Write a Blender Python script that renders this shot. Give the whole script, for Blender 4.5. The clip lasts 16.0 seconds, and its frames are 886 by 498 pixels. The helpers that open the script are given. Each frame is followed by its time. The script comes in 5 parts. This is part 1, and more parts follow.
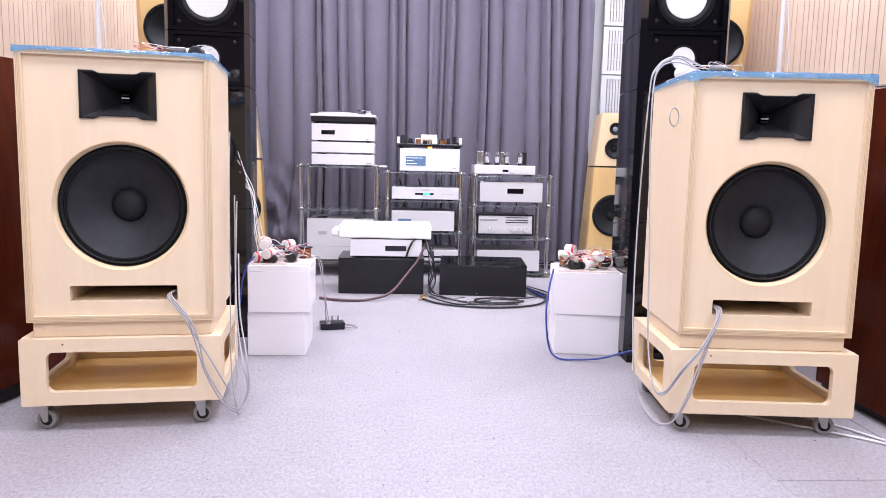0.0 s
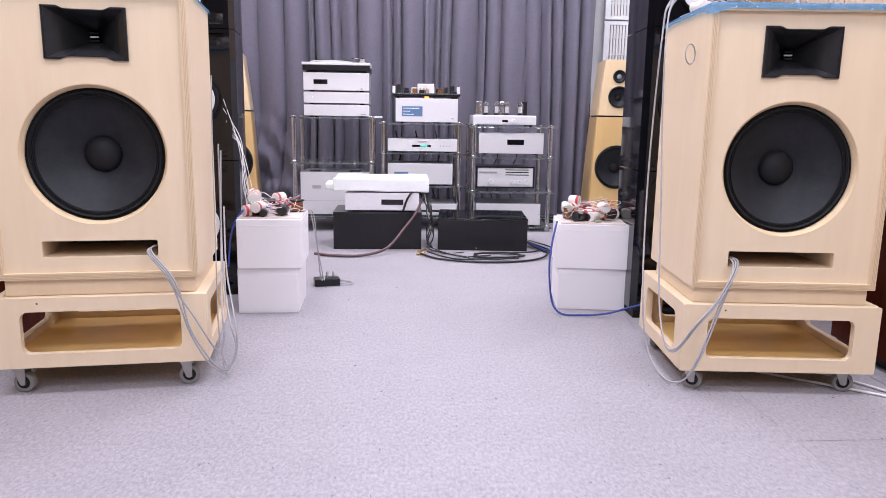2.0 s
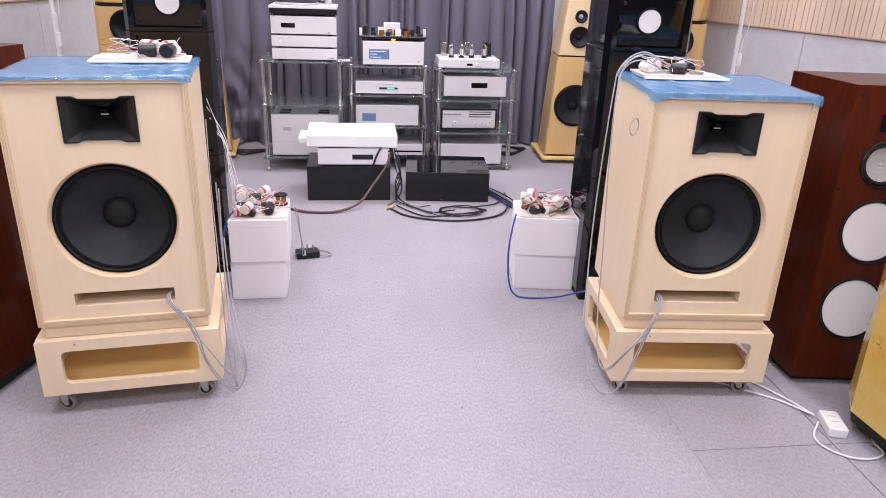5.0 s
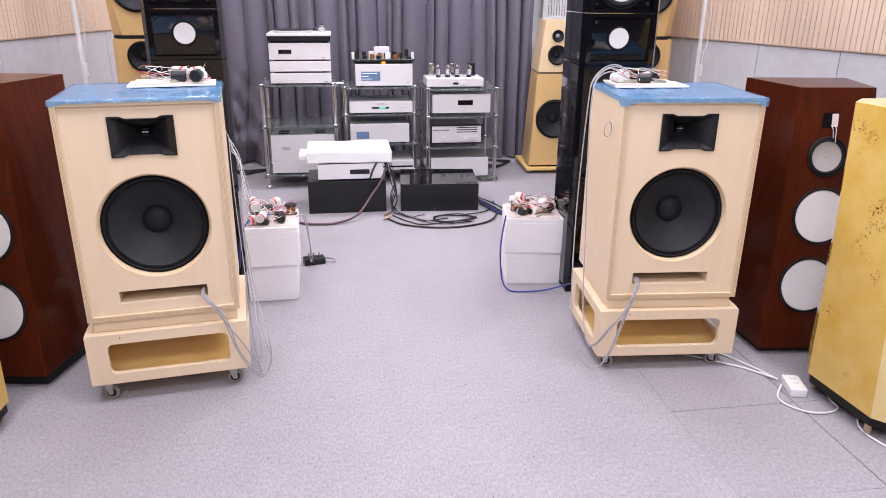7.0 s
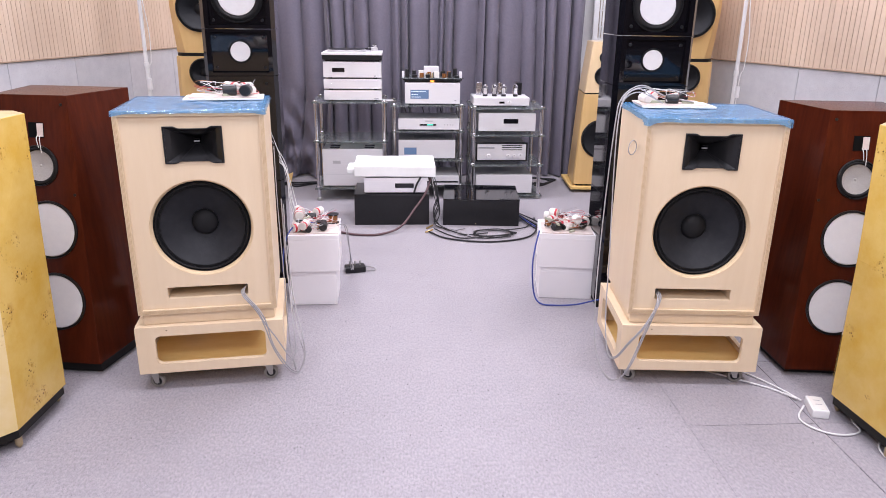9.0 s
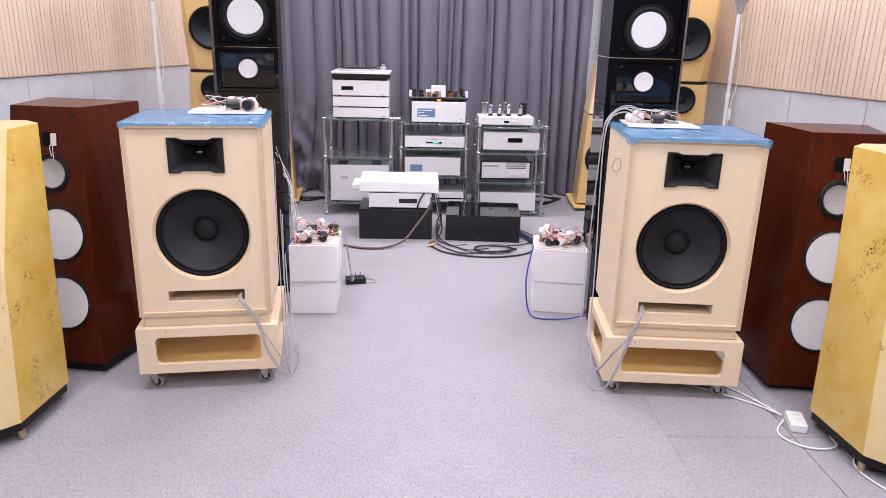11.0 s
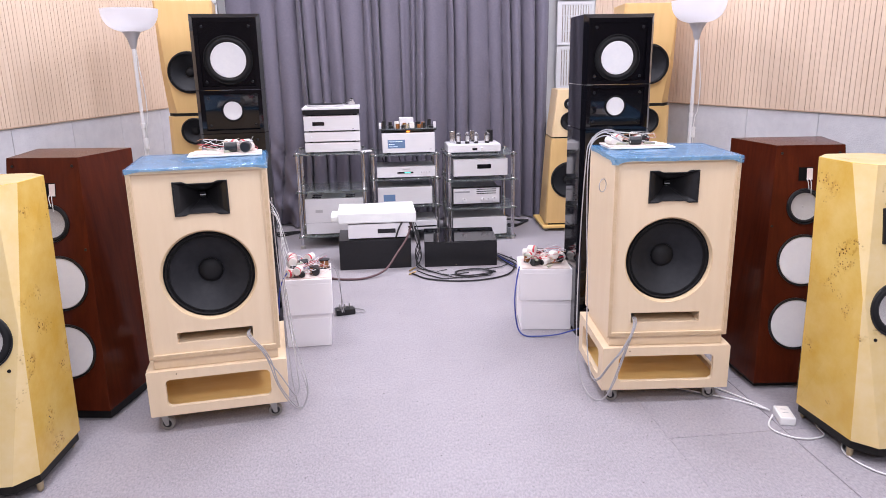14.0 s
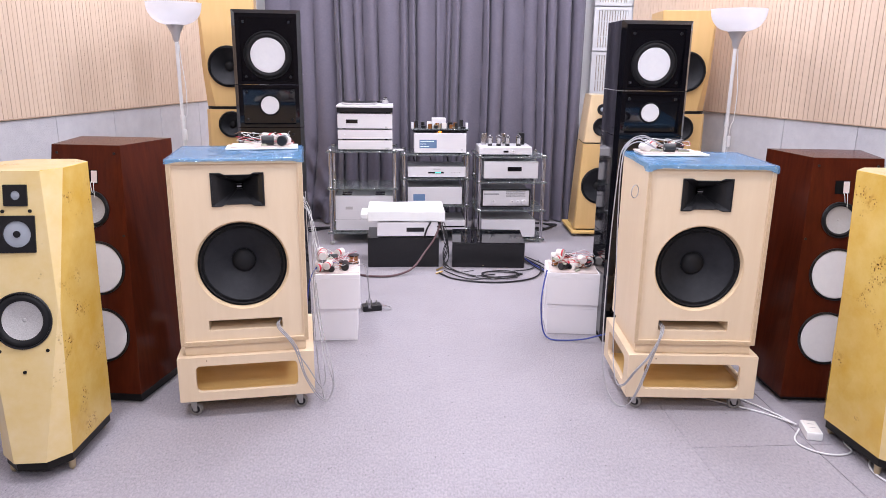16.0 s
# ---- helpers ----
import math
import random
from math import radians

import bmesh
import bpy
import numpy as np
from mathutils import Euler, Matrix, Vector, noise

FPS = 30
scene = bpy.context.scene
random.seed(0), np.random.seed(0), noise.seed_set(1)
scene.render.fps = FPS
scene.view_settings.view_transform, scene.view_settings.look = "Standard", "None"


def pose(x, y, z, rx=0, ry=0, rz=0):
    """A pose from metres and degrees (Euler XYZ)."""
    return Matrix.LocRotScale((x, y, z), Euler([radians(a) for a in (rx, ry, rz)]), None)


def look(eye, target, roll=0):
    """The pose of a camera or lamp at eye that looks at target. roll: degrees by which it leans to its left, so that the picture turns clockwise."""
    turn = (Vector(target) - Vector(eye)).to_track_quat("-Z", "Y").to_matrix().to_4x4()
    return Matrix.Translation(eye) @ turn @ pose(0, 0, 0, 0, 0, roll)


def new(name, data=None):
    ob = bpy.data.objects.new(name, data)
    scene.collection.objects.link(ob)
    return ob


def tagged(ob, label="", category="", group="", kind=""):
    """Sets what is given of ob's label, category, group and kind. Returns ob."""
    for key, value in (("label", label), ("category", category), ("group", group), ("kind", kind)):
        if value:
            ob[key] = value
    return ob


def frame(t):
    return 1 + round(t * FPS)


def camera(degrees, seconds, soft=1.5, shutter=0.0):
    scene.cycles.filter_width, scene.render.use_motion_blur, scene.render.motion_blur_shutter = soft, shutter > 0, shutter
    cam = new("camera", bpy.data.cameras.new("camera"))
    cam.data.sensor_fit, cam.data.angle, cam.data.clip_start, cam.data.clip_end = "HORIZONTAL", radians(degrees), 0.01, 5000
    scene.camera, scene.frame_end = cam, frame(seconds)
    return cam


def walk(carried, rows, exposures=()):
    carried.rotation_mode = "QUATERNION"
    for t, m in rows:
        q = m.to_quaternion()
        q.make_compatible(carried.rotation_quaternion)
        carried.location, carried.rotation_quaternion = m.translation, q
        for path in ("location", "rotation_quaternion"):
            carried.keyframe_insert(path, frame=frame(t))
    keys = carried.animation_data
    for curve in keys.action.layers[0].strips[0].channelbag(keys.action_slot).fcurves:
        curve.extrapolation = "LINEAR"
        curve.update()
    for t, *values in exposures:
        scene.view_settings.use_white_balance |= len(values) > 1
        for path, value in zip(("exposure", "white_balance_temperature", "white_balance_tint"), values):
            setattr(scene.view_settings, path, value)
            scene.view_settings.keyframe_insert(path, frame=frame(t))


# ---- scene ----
cam = camera(64.1, 16.0, soft=0.9)
PATH = [
    (0, (0.13, 0.059, 0.825), (0.245, 2.041, 0.586), 1.3),
    (0.5, (0.133, 0.063, 0.824), (0.25, 2.041, 0.552), 1.3),
    (1, (0.134, 0.069, 0.821), (0.269, 2.044, 0.534), 1.3),
    (1.5, (0.137, 0.103, 0.814), (0.267, 2.074, 0.498), 1.1),
    (2, (0.138, 0.194, 0.791), (0.259, 2.157, 0.43), 0.9),
    (2.5, (0.145, 0.255, 0.86), (0.274, 2.167, 0.29), 0.6),
    (3, (0.127, 0.243, 1.028), (0.256, 2.108, 0.317), 0.1),
    (3.5, (0.089, 0.219, 1.219), (0.243, 2.014, 0.35), 0.2),
    (4, (0.04, 0.172, 1.372), (0.218, 1.979, 0.533), -0.2),
    (4.5, (0.041, 0.109, 1.428), (0.264, 1.919, 0.608), 0.0),
    (5, (0.058, 0.015, 1.465), (0.294, 1.854, 0.716), 2.1),
    (5.2, (0.089, -0.02, 1.474), (0.313, 1.827, 0.741), 2.2),
    (7.3, (-0.07, -0.322, 1.484), (0.227, 1.531, 0.792), -0.1),
    (7.5, (-0.082, -0.326, 1.489), (0.225, 1.525, 0.797), -0.4),
    (8, (-0.071, -0.339, 1.488), (0.178, 1.525, 0.807), -0.8),
    (8.5, (-0.005, -0.395, 1.489), (0.156, 1.487, 0.832), -0.0),
    (11, (0.169, -0.563, 1.489), (0.239, 1.346, 0.898), 1.4),
    (11.5, (0.173, -0.591, 1.491), (0.231, 1.336, 0.96), 0.8),
    (12, (0.146, -0.605, 1.501), (0.235, 1.32, 0.964), 1.1),
    (12.5, (0.101, -0.603, 1.509), (0.229, 1.311, 0.942), 0.1),
    (13, (0.069, -0.612, 1.514), (0.253, 1.295, 0.943), 0.8),
    (13.5, (0.01, -0.647, 1.519), (0.244, 1.265, 0.982), 1.0),
    (14, (-0.04, -0.669, 1.52), (0.165, 1.252, 1.002), -1.0),
    (14.5, (-0.04, -0.684, 1.517), (0.106, 1.242, 0.998), -0.8),
    (15, (-0.05, -0.694, 1.517), (0.085, 1.235, 1.005), 0.5),
    (15.5, (-0.054, -0.695, 1.516), (0.074, 1.233, 0.997), 1.0),
    (16, (-0.063, -0.692, 1.515), (0.072, 1.237, 1.002), 0.7),
]
EXPOSURES = [(0.0, 0.30, 6230, 10), (0.5, 0.23, 6230, 10), (1.0, 0.14, 6240, 10), (1.5, 0.09, 6220, 10), (2.0, 0.02, 6280, 10), (3.0, -0.16, 6520, 11), (4.0, -0.19, 6560, 11), (5.0, -0.09, 6560, 11), (8.0, -0.02, 6520, 10.5), (16.0, -0.03, 6430, 10)]
walk(cam, [(t, look(eye, target, roll)) for t, eye, target, roll in PATH],
     exposures=EXPOSURES)

# ---- light ----
world = bpy.data.worlds.new("world")
scene.world = world
world.use_nodes = True
world.node_tree.nodes["Background"].inputs[0].default_value = (0.8, 0.85, 1.0, 1)
world.node_tree.nodes["Background"].inputs[1].default_value = 0.25
LAMP_POWER = 25.0
CEILING = 2.9


# ---- materials ----
def mat(name, base, rough=0.5, metal=0.0, coat=0.0, second=None, scale=8.0, amount=0.5, stretch=(1, 1, 1), bump=0.0, bump_scale=60.0,
        spots=None, spot_scale=30.0, spot_edge=0.7, vary=0.0, transmission=0.0, alpha=1.0, ior=1.5, sheen=0.0, emit=None, strength=0.0, rough_vary=0.0, detail=6.0, spec=0.5, world_grain=False):
    m = bpy.data.materials.new(name)
    m.use_nodes = True
    nt = m.node_tree
    b = nt.nodes["Principled BSDF"]
    b.inputs["Base Color"].default_value = (*base, 1)
    b.inputs["Roughness"].default_value = rough
    b.inputs["Metallic"].default_value = metal
    b.inputs["Coat Weight"].default_value = coat
    b.inputs["Coat Roughness"].default_value = 0.06
    b.inputs["Transmission Weight"].default_value = transmission
    b.inputs["Alpha"].default_value = alpha
    b.inputs["IOR"].default_value = ior
    b.inputs["Sheen Weight"].default_value = sheen
    b.inputs["Specular IOR Level"].default_value = spec
    if emit:
        b.inputs["Emission Color"].default_value = (*emit, 1)
        b.inputs["Emission Strength"].default_value = strength
    tc = nt.nodes.new("ShaderNodeTexCoord")
    mp = nt.nodes.new("ShaderNodeMapping")
    mp.inputs["Scale"].default_value = stretch
    grain = nt.nodes.new("ShaderNodeNewGeometry").outputs["Position"] if world_grain else tc.outputs["Object"]
    nt.links.new(grain, mp.inputs["Vector"])
    color = None
    if second:
        n = nt.nodes.new("ShaderNodeTexNoise")
        n.inputs["Scale"].default_value = scale
        n.inputs["Detail"].default_value = detail
        n.inputs["Roughness"].default_value = 0.65
        nt.links.new(mp.outputs[0], n.inputs["Vector"])
        r = nt.nodes.new("ShaderNodeMapRange")
        r.inputs[1].default_value, r.inputs[2].default_value = 0.5 - 0.5 * amount, 0.5 + 0.5 * amount
        nt.links.new(n.outputs[0], r.inputs[0])
        mx = nt.nodes.new("ShaderNodeMix")
        mx.data_type = "RGBA"
        mx.inputs[6].default_value, mx.inputs[7].default_value = (*base, 1), (*second, 1)
        nt.links.new(r.outputs[0], mx.inputs[0])
        color = mx.outputs[2]
    if spots:
        n = nt.nodes.new("ShaderNodeTexNoise")
        n.inputs["Scale"].default_value = spot_scale
        n.inputs["Detail"].default_value = 3
        nt.links.new(mp.outputs[0], n.inputs["Vector"])
        r = nt.nodes.new("ShaderNodeMapRange")
        r.inputs[1].default_value, r.inputs[2].default_value = spot_edge, spot_edge + 0.05
        nt.links.new(n.outputs[0], r.inputs[0])
        mx = nt.nodes.new("ShaderNodeMix")
        mx.data_type = "RGBA"
        mx.inputs[6].default_value, mx.inputs[7].default_value = (*base, 1), (*spots, 1)
        if color:
            nt.links.new(color, mx.inputs[6])
        nt.links.new(r.outputs[0], mx.inputs[0])
        color = mx.outputs[2]
    if vary:
        info = nt.nodes.new("ShaderNodeObjectInfo")
        r = nt.nodes.new("ShaderNodeMapRange")
        r.inputs[3].default_value, r.inputs[4].default_value = 1 - vary, 1 + vary
        nt.links.new(info.outputs["Random"], r.inputs[0])
        hs = nt.nodes.new("ShaderNodeHueSaturation")
        hs.inputs["Color"].default_value = (*base, 1)
        nt.links.new(r.outputs[0], hs.inputs["Value"])
        if color:
            nt.links.new(color, hs.inputs["Color"])
        color = hs.outputs[0]
    if color:
        nt.links.new(color, b.inputs["Base Color"])
    if bump:
        n = nt.nodes.new("ShaderNodeTexNoise")
        n.inputs["Scale"].default_value = bump_scale
        n.inputs["Detail"].default_value = 4
        nt.links.new(mp.outputs[0], n.inputs["Vector"])
        bp = nt.nodes.new("ShaderNodeBump")
        bp.inputs["Strength"].default_value = bump
        bp.inputs["Distance"].default_value = 0.01
        nt.links.new(n.outputs[0], bp.inputs["Height"])
        nt.links.new(bp.outputs[0], b.inputs["Normal"])
        if rough_vary:
            r = nt.nodes.new("ShaderNodeMapRange")
            r.inputs[3].default_value, r.inputs[4].default_value = rough - rough_vary, rough + rough_vary
            nt.links.new(n.outputs[0], r.inputs[0])
            nt.links.new(r.outputs[0], b.inputs["Roughness"])
    return m


CARPET = mat("carpet", (0.450, 0.422, 0.456), 0.95, second=(0.240, 0.225, 0.246), scale=125, amount=0.50, bump=0.5, bump_scale=260, spots=(0.13, 0.122, 0.135), spot_scale=95, spot_edge=0.69, vary=0.015, sheen=0.15, stretch=(1, 0.5, 1), spec=0.1, detail=9.0, world_grain=True)
# soft trodden patches on top of the pile's fleck
_nt = CARPET.node_tree
_geo, _mx = _nt.nodes.new("ShaderNodeNewGeometry"), _nt.nodes.new("ShaderNodeHueSaturation")
_n, _r = _nt.nodes.new("ShaderNodeTexNoise"), _nt.nodes.new("ShaderNodeMapRange")
_n.inputs["Scale"].default_value, _n.inputs["Detail"].default_value = 5.0, 7.0
_r.inputs[1].default_value, _r.inputs[2].default_value, _r.inputs[3].default_value, _r.inputs[4].default_value = 0.3, 0.7, 0.965, 1.025
_nt.links.new(_geo.outputs["Position"], _n.inputs["Vector"])
_nt.links.new(_n.outputs[0], _r.inputs[0])
_nt.links.new(_r.outputs[0], _mx.inputs["Value"])
_nt.links.new(_nt.nodes["Principled BSDF"].inputs["Base Color"].links[0].from_socket, _mx.inputs["Color"])
_nt.links.new(_mx.outputs[0], _nt.nodes["Principled BSDF"].inputs["Base Color"])
UNDERLAY = mat("underlay", (0.12, 0.12, 0.13), 0.95)
SLAT = mat("pale_wood_slat", (0.64, 0.505, 0.395), 0.6, second=(0.56, 0.425, 0.315), scale=7, amount=0.6, stretch=(3, 3, 0.35), bump=0.05, bump_scale=90)
GROOVE = mat("groove_backing", (0.38, 0.28, 0.20), 0.8)
FELT = mat("grey_felt", (0.55, 0.55, 0.57), 0.95, second=(0.46, 0.46, 0.49), scale=14, amount=0.5, bump=0.4, bump_scale=230, vary=0.03, spec=0.1, spots=(0.45, 0.45, 0.48), spot_scale=120, spot_edge=0.66)
WHITE_WALL = mat("white_wall_paint", (0.76, 0.76, 0.77), 0.7, second=(0.70, 0.70, 0.72), scale=3, bump=0.04, bump_scale=120)
# invented dark finish for the unseen wall, keeps glossy black fronts from reflecting grey
DARK_BACK_WALL = mat("dark_back_wall", (0.075, 0.05, 0.035), 0.6, second=(0.05, 0.032, 0.022), scale=4, stretch=(4, 4, 0.4))
CEIL = mat("ceiling_paint", (0.78, 0.78, 0.78), 0.85, second=(0.72, 0.72, 0.72), scale=2)
CURTAIN = mat("grey_curtain", (0.168, 0.156, 0.196), 0.75, second=(0.134, 0.124, 0.160), scale=60, amount=0.6, bump=0.12, bump_scale=400, sheen=0.15, spec=0.08)
BIRCH = mat("birch_plywood", (0.77, 0.625, 0.445), 0.42, second=(0.715, 0.562, 0.382), scale=6, amount=0.7, stretch=(5, 5, 0.5), bump=0.03, bump_scale=60, spec=0.3)
PLY_DARK = mat("dark_ply_layer", (0.44, 0.30, 0.17), 0.6, second=(0.58, 0.43, 0.26), scale=30)
BIRCH_EDGE = mat("plywood_edge", (0.70, 0.55, 0.37), 0.6, second=(0.60, 0.45, 0.28), scale=60, amount=0.5, bump=0.1)
# raw plywood, base pushed amber to carry the glow inside the stands
BIRCH_RAW = mat("raw_plywood_amber_glow", (0.90, 0.63, 0.25), 0.5, second=(0.82, 0.53, 0.18), scale=9, amount=0.6, stretch=(1, 4, 4))
KNOT = mat("wood_knot", (0.16, 0.09, 0.04), 0.6)
CONE = mat("paper_cone", (0.015, 0.016, 0.019), 0.55, second=(0.026, 0.027, 0.031), scale=30, bump=0.08, bump_scale=180, spec=0.22)
RUBBER = mat("black_rubber", (0.009, 0.009, 0.010), 0.6, bump=0.04, bump_scale=120, spec=0.3)
MATT_BLACK = mat("matt_black_cloth_edge", (0.012, 0.012, 0.013), 0.8, bump=0.05, bump_scale=150, spec=0.15)
BIRCH_CUT = mat("sanded_birch_cut", (0.80, 0.64, 0.42), 0.6, second=(0.66, 0.48, 0.28), scale=40, amount=0.5, stretch=(0.5, 6, 0.5))
HORN = mat("black_horn_plastic", (0.012, 0.012, 0.013), 0.32, second=(0.02, 0.02, 0.022), scale=20, bump=0.03, bump_scale=200, spec=0.35)
DARK = mat("dark_recess", (0.006, 0.006, 0.006), 0.8, spec=0.05)
STEEL = mat("zinc_steel", (0.50, 0.49, 0.46), 0.35, 0.9, second=(0.40, 0.39, 0.37), scale=25, bump=0.03)
CASTOR_RUBBER = mat("grey_castor_tyre", (0.26, 0.24, 0.22), 0.6, second=(0.18, 0.165, 0.15), scale=30)
CHROME = mat("chrome", (0.56, 0.55, 0.57), 0.20, 1.0, bump=0.02, bump_scale=20)
GLASS = mat("glass_shelf", (0.78, 0.86, 0.84), 0.04, transmission=0.9, ior=1.45)
BLUE_FILM = mat("blue_film", (0.05, 0.22, 0.52), 0.14, second=(0.14, 0.36, 0.66), scale=9, amount=0.6, bump=1.0, bump_scale=24, coat=0.6)
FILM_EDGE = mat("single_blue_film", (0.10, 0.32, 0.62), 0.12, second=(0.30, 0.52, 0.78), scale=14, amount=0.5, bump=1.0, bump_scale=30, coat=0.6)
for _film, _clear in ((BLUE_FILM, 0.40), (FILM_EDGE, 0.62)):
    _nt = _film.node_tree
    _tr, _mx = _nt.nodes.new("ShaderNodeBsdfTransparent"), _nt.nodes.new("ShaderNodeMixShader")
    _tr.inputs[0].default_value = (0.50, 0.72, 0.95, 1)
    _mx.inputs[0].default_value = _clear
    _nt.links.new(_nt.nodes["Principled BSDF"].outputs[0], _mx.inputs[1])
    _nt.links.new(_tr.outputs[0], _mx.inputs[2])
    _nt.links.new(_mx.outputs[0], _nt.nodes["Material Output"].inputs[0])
MAHOGANY = mat("mahogany_lacquer", (0.090, 0.016, 0.006), 0.20, second=(0.040, 0.008, 0.004), scale=11, amount=0.6, stretch=(4, 4, 0.35), bump=0.06, bump_scale=7, spec=0.14)


def burl(name, base, pale, deep):
    """Golden veneer: cloudy paler patches, a fine ripple and clusters of small dark eyes."""
    m = mat(name, base, 0.22, second=pale, scale=5.5, amount=0.34, coat=0.35, detail=9, bump=0.05, bump_scale=16)
    nt = m.node_tree
    b = nt.nodes["Principled BSDF"]
    color = b.inputs["Base Color"].links[0].from_socket
    tc = nt.nodes.new("ShaderNodeTexCoord")

    def field(kind, scale, low, high, warp=0.0):
        n = nt.nodes.new(kind)
        n.inputs["Scale"].default_value = scale
        nt.links.new(tc.outputs["Object"], n.inputs["Vector"])
        r = nt.nodes.new("ShaderNodeMapRange")
        r.inputs[1].default_value, r.inputs[2].default_value = low, high
        nt.links.new(n.outputs[0], r.inputs[0])
        return r.outputs[0]

    def times(a, c):
        n = nt.nodes.new("ShaderNodeMath")
        n.operation = "MULTIPLY"
        nt.links.new(a, n.inputs[0])
        nt.links.new(c, n.inputs[1])
        return n.outputs[0]

    def over(color, factor, tint):
        n = nt.nodes.new("ShaderNodeMix")
        n.data_type = "RGBA"
        n.inputs[7].default_value = (*tint, 1)
        nt.links.new(factor, n.inputs[0])
        nt.links.new(color, n.inputs[6])
        return n.outputs[2]
    cluster = field("ShaderNodeTexNoise", 6.5, 0.58, 0.68)
    eyes = field("ShaderNodeTexVoronoi", 75.0, 0.34, 0.20)
    color = over(color, times(field("ShaderNodeTexNoise", 42.0, 0.50, 0.72), cluster), deep)
    color = over(color, times(eyes, cluster), (0.10, 0.045, 0.012))
    nt.links.new(color, b.inputs["Base Color"])
    return m


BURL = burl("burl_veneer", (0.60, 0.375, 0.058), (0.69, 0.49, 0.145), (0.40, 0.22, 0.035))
# same burl in a paler tone
BURL_PALE = burl("burl_front_and_top", (0.70, 0.52, 0.215), (0.75, 0.60, 0.33), (0.50, 0.32, 0.09))
BLACK_BASE = mat("black_base_paint", (0.012, 0.011, 0.010), 0.45, spec=0.2)
BRASS = mat("worn_brass", (0.55, 0.45, 0.28), 0.4, 0.9)
PIANO = mat("piano_black", (0.004, 0.004, 0.006), 0.05, coat=0.1)
SATIN_BLACK = mat("satin_black", (0.011, 0.011, 0.012), 0.28, second=(0.016, 0.016, 0.018), scale=40, spec=0.35)
WHITE_CONE = mat("white_cone", (0.80, 0.80, 0.81), 0.5, second=(0.75, 0.75, 0.77), scale=40, bump=0.05, bump_scale=250)
MESH_CONE = mat("woven_grey_cone", (0.38, 0.37, 0.36), 0.45, second=(0.52, 0.51, 0.50), scale=220, amount=0.3, bump=0.2, bump_scale=300)
PALE_DOME = mat("grey_film_dome", (0.33, 0.36, 0.40), 0.3)
OAK = mat("honey_maple", (0.74, 0.50, 0.22), 0.32, second=(0.66, 0.43, 0.17), scale=5, amount=0.6, stretch=(4, 4, 0.4), coat=0.2)
MAPLE_PALE = mat("pale_maple", (0.80, 0.62, 0.38), 0.3, second=(0.74, 0.55, 0.31), scale=5, stretch=(4, 4, 0.4), coat=0.2)
WHITE_METAL = mat("white_lacquer_metal", (0.80, 0.80, 0.80), 0.3)
BOWL = mat("opal_white_plastic", (0.82, 0.82, 0.84), 0.35, second=(0.78, 0.78, 0.80), scale=5)
_nt = BOWL.node_tree
_tr, _mx = _nt.nodes.new("ShaderNodeBsdfTranslucent"), _nt.nodes.new("ShaderNodeMixShader")
_tr.inputs[0].default_value = (0.9, 0.9, 0.92, 1)
_mx.inputs[0].default_value = 0.55
_nt.links.new(_nt.nodes["Principled BSDF"].outputs[0], _mx.inputs[1])
_nt.links.new(_tr.outputs[0], _mx.inputs[2])
_nt.links.new(_mx.outputs[0], _nt.nodes["Material Output"].inputs[0])
SILVER = mat("brushed_aluminium", (0.78, 0.77, 0.79), 0.40, 0.15, second=(0.73, 0.72, 0.74), scale=30, stretch=(0.3, 3, 6), bump=0.02, bump_scale=90)
SILVER_TOP = mat("silver_grey_lid", (0.55, 0.54, 0.55), 0.45, 0.4, second=(0.50, 0.49, 0.50), scale=12)
DISPLAY = mat("black_display", (0.008, 0.008, 0.010), 0.12)
BLUE_SCREEN = mat("blue_display", (0.08, 0.12, 0.20), 0.2, emit=(0.13, 0.21, 0.38), strength=0.5)
SCREEN_TEXT = mat("display_text", (0.6, 0.7, 0.8), 0.4, emit=(0.7, 0.8, 0.9), strength=0.8)
GREEN_LED = mat("green_light", (0.1, 0.7, 0.5), 0.4, emit=(0.1, 0.8, 0.6), strength=1.2)
AMBER = mat("amber_glow", (0.8, 0.25, 0.05), 0.4, emit=(1.0, 0.30, 0.05), strength=3.0)
PRINT_GREY = mat("grey_print", (0.35, 0.35, 0.37), 0.6)
CARDBOARD = mat("white_carton", (0.88, 0.86, 0.88), 0.6, second=(0.84, 0.82, 0.85), scale=5, bump=0.02, bump_scale=40)
FOAM = mat("white_foam_sleeve", (0.86, 0.87, 0.86), 0.5, second=(0.80, 0.82, 0.81), scale=10, bump=0.15, bump_scale=30)
PCB = mat("fibre_board", (0.60, 0.47, 0.42), 0.5, second=(0.74, 0.68, 0.65), scale=20)
RED = mat("red_plastic", (0.50, 0.035, 0.05), 0.35)
CREAM = mat("cream_plastic", (0.75, 0.72, 0.68), 0.4)
BLACK_PART = mat("black_capacitor_sleeve", (0.015, 0.015, 0.016), 0.35)
COPPER = mat("copper_winding", (0.42, 0.18, 0.06), 0.35, 0.6, second=(0.30, 0.12, 0.04), scale=60, stretch=(1, 1, 8))
OLIVE = mat("green_grey_resistor", (0.40, 0.42, 0.32), 0.5)
TUBE_GLASS = mat("valve_glass", (0.9, 0.9, 0.9), 0.03, transmission=0.95, ior=1.3)
CABLE_BLACK = mat("black_cable", (0.012, 0.012, 0.014), 0.45)
CABLE_WHITE = mat("white_cable", (0.75, 0.75, 0.75), 0.45)
CABLE_GREY = mat("silver_grey_cable", (0.36, 0.35, 0.36), 0.4)
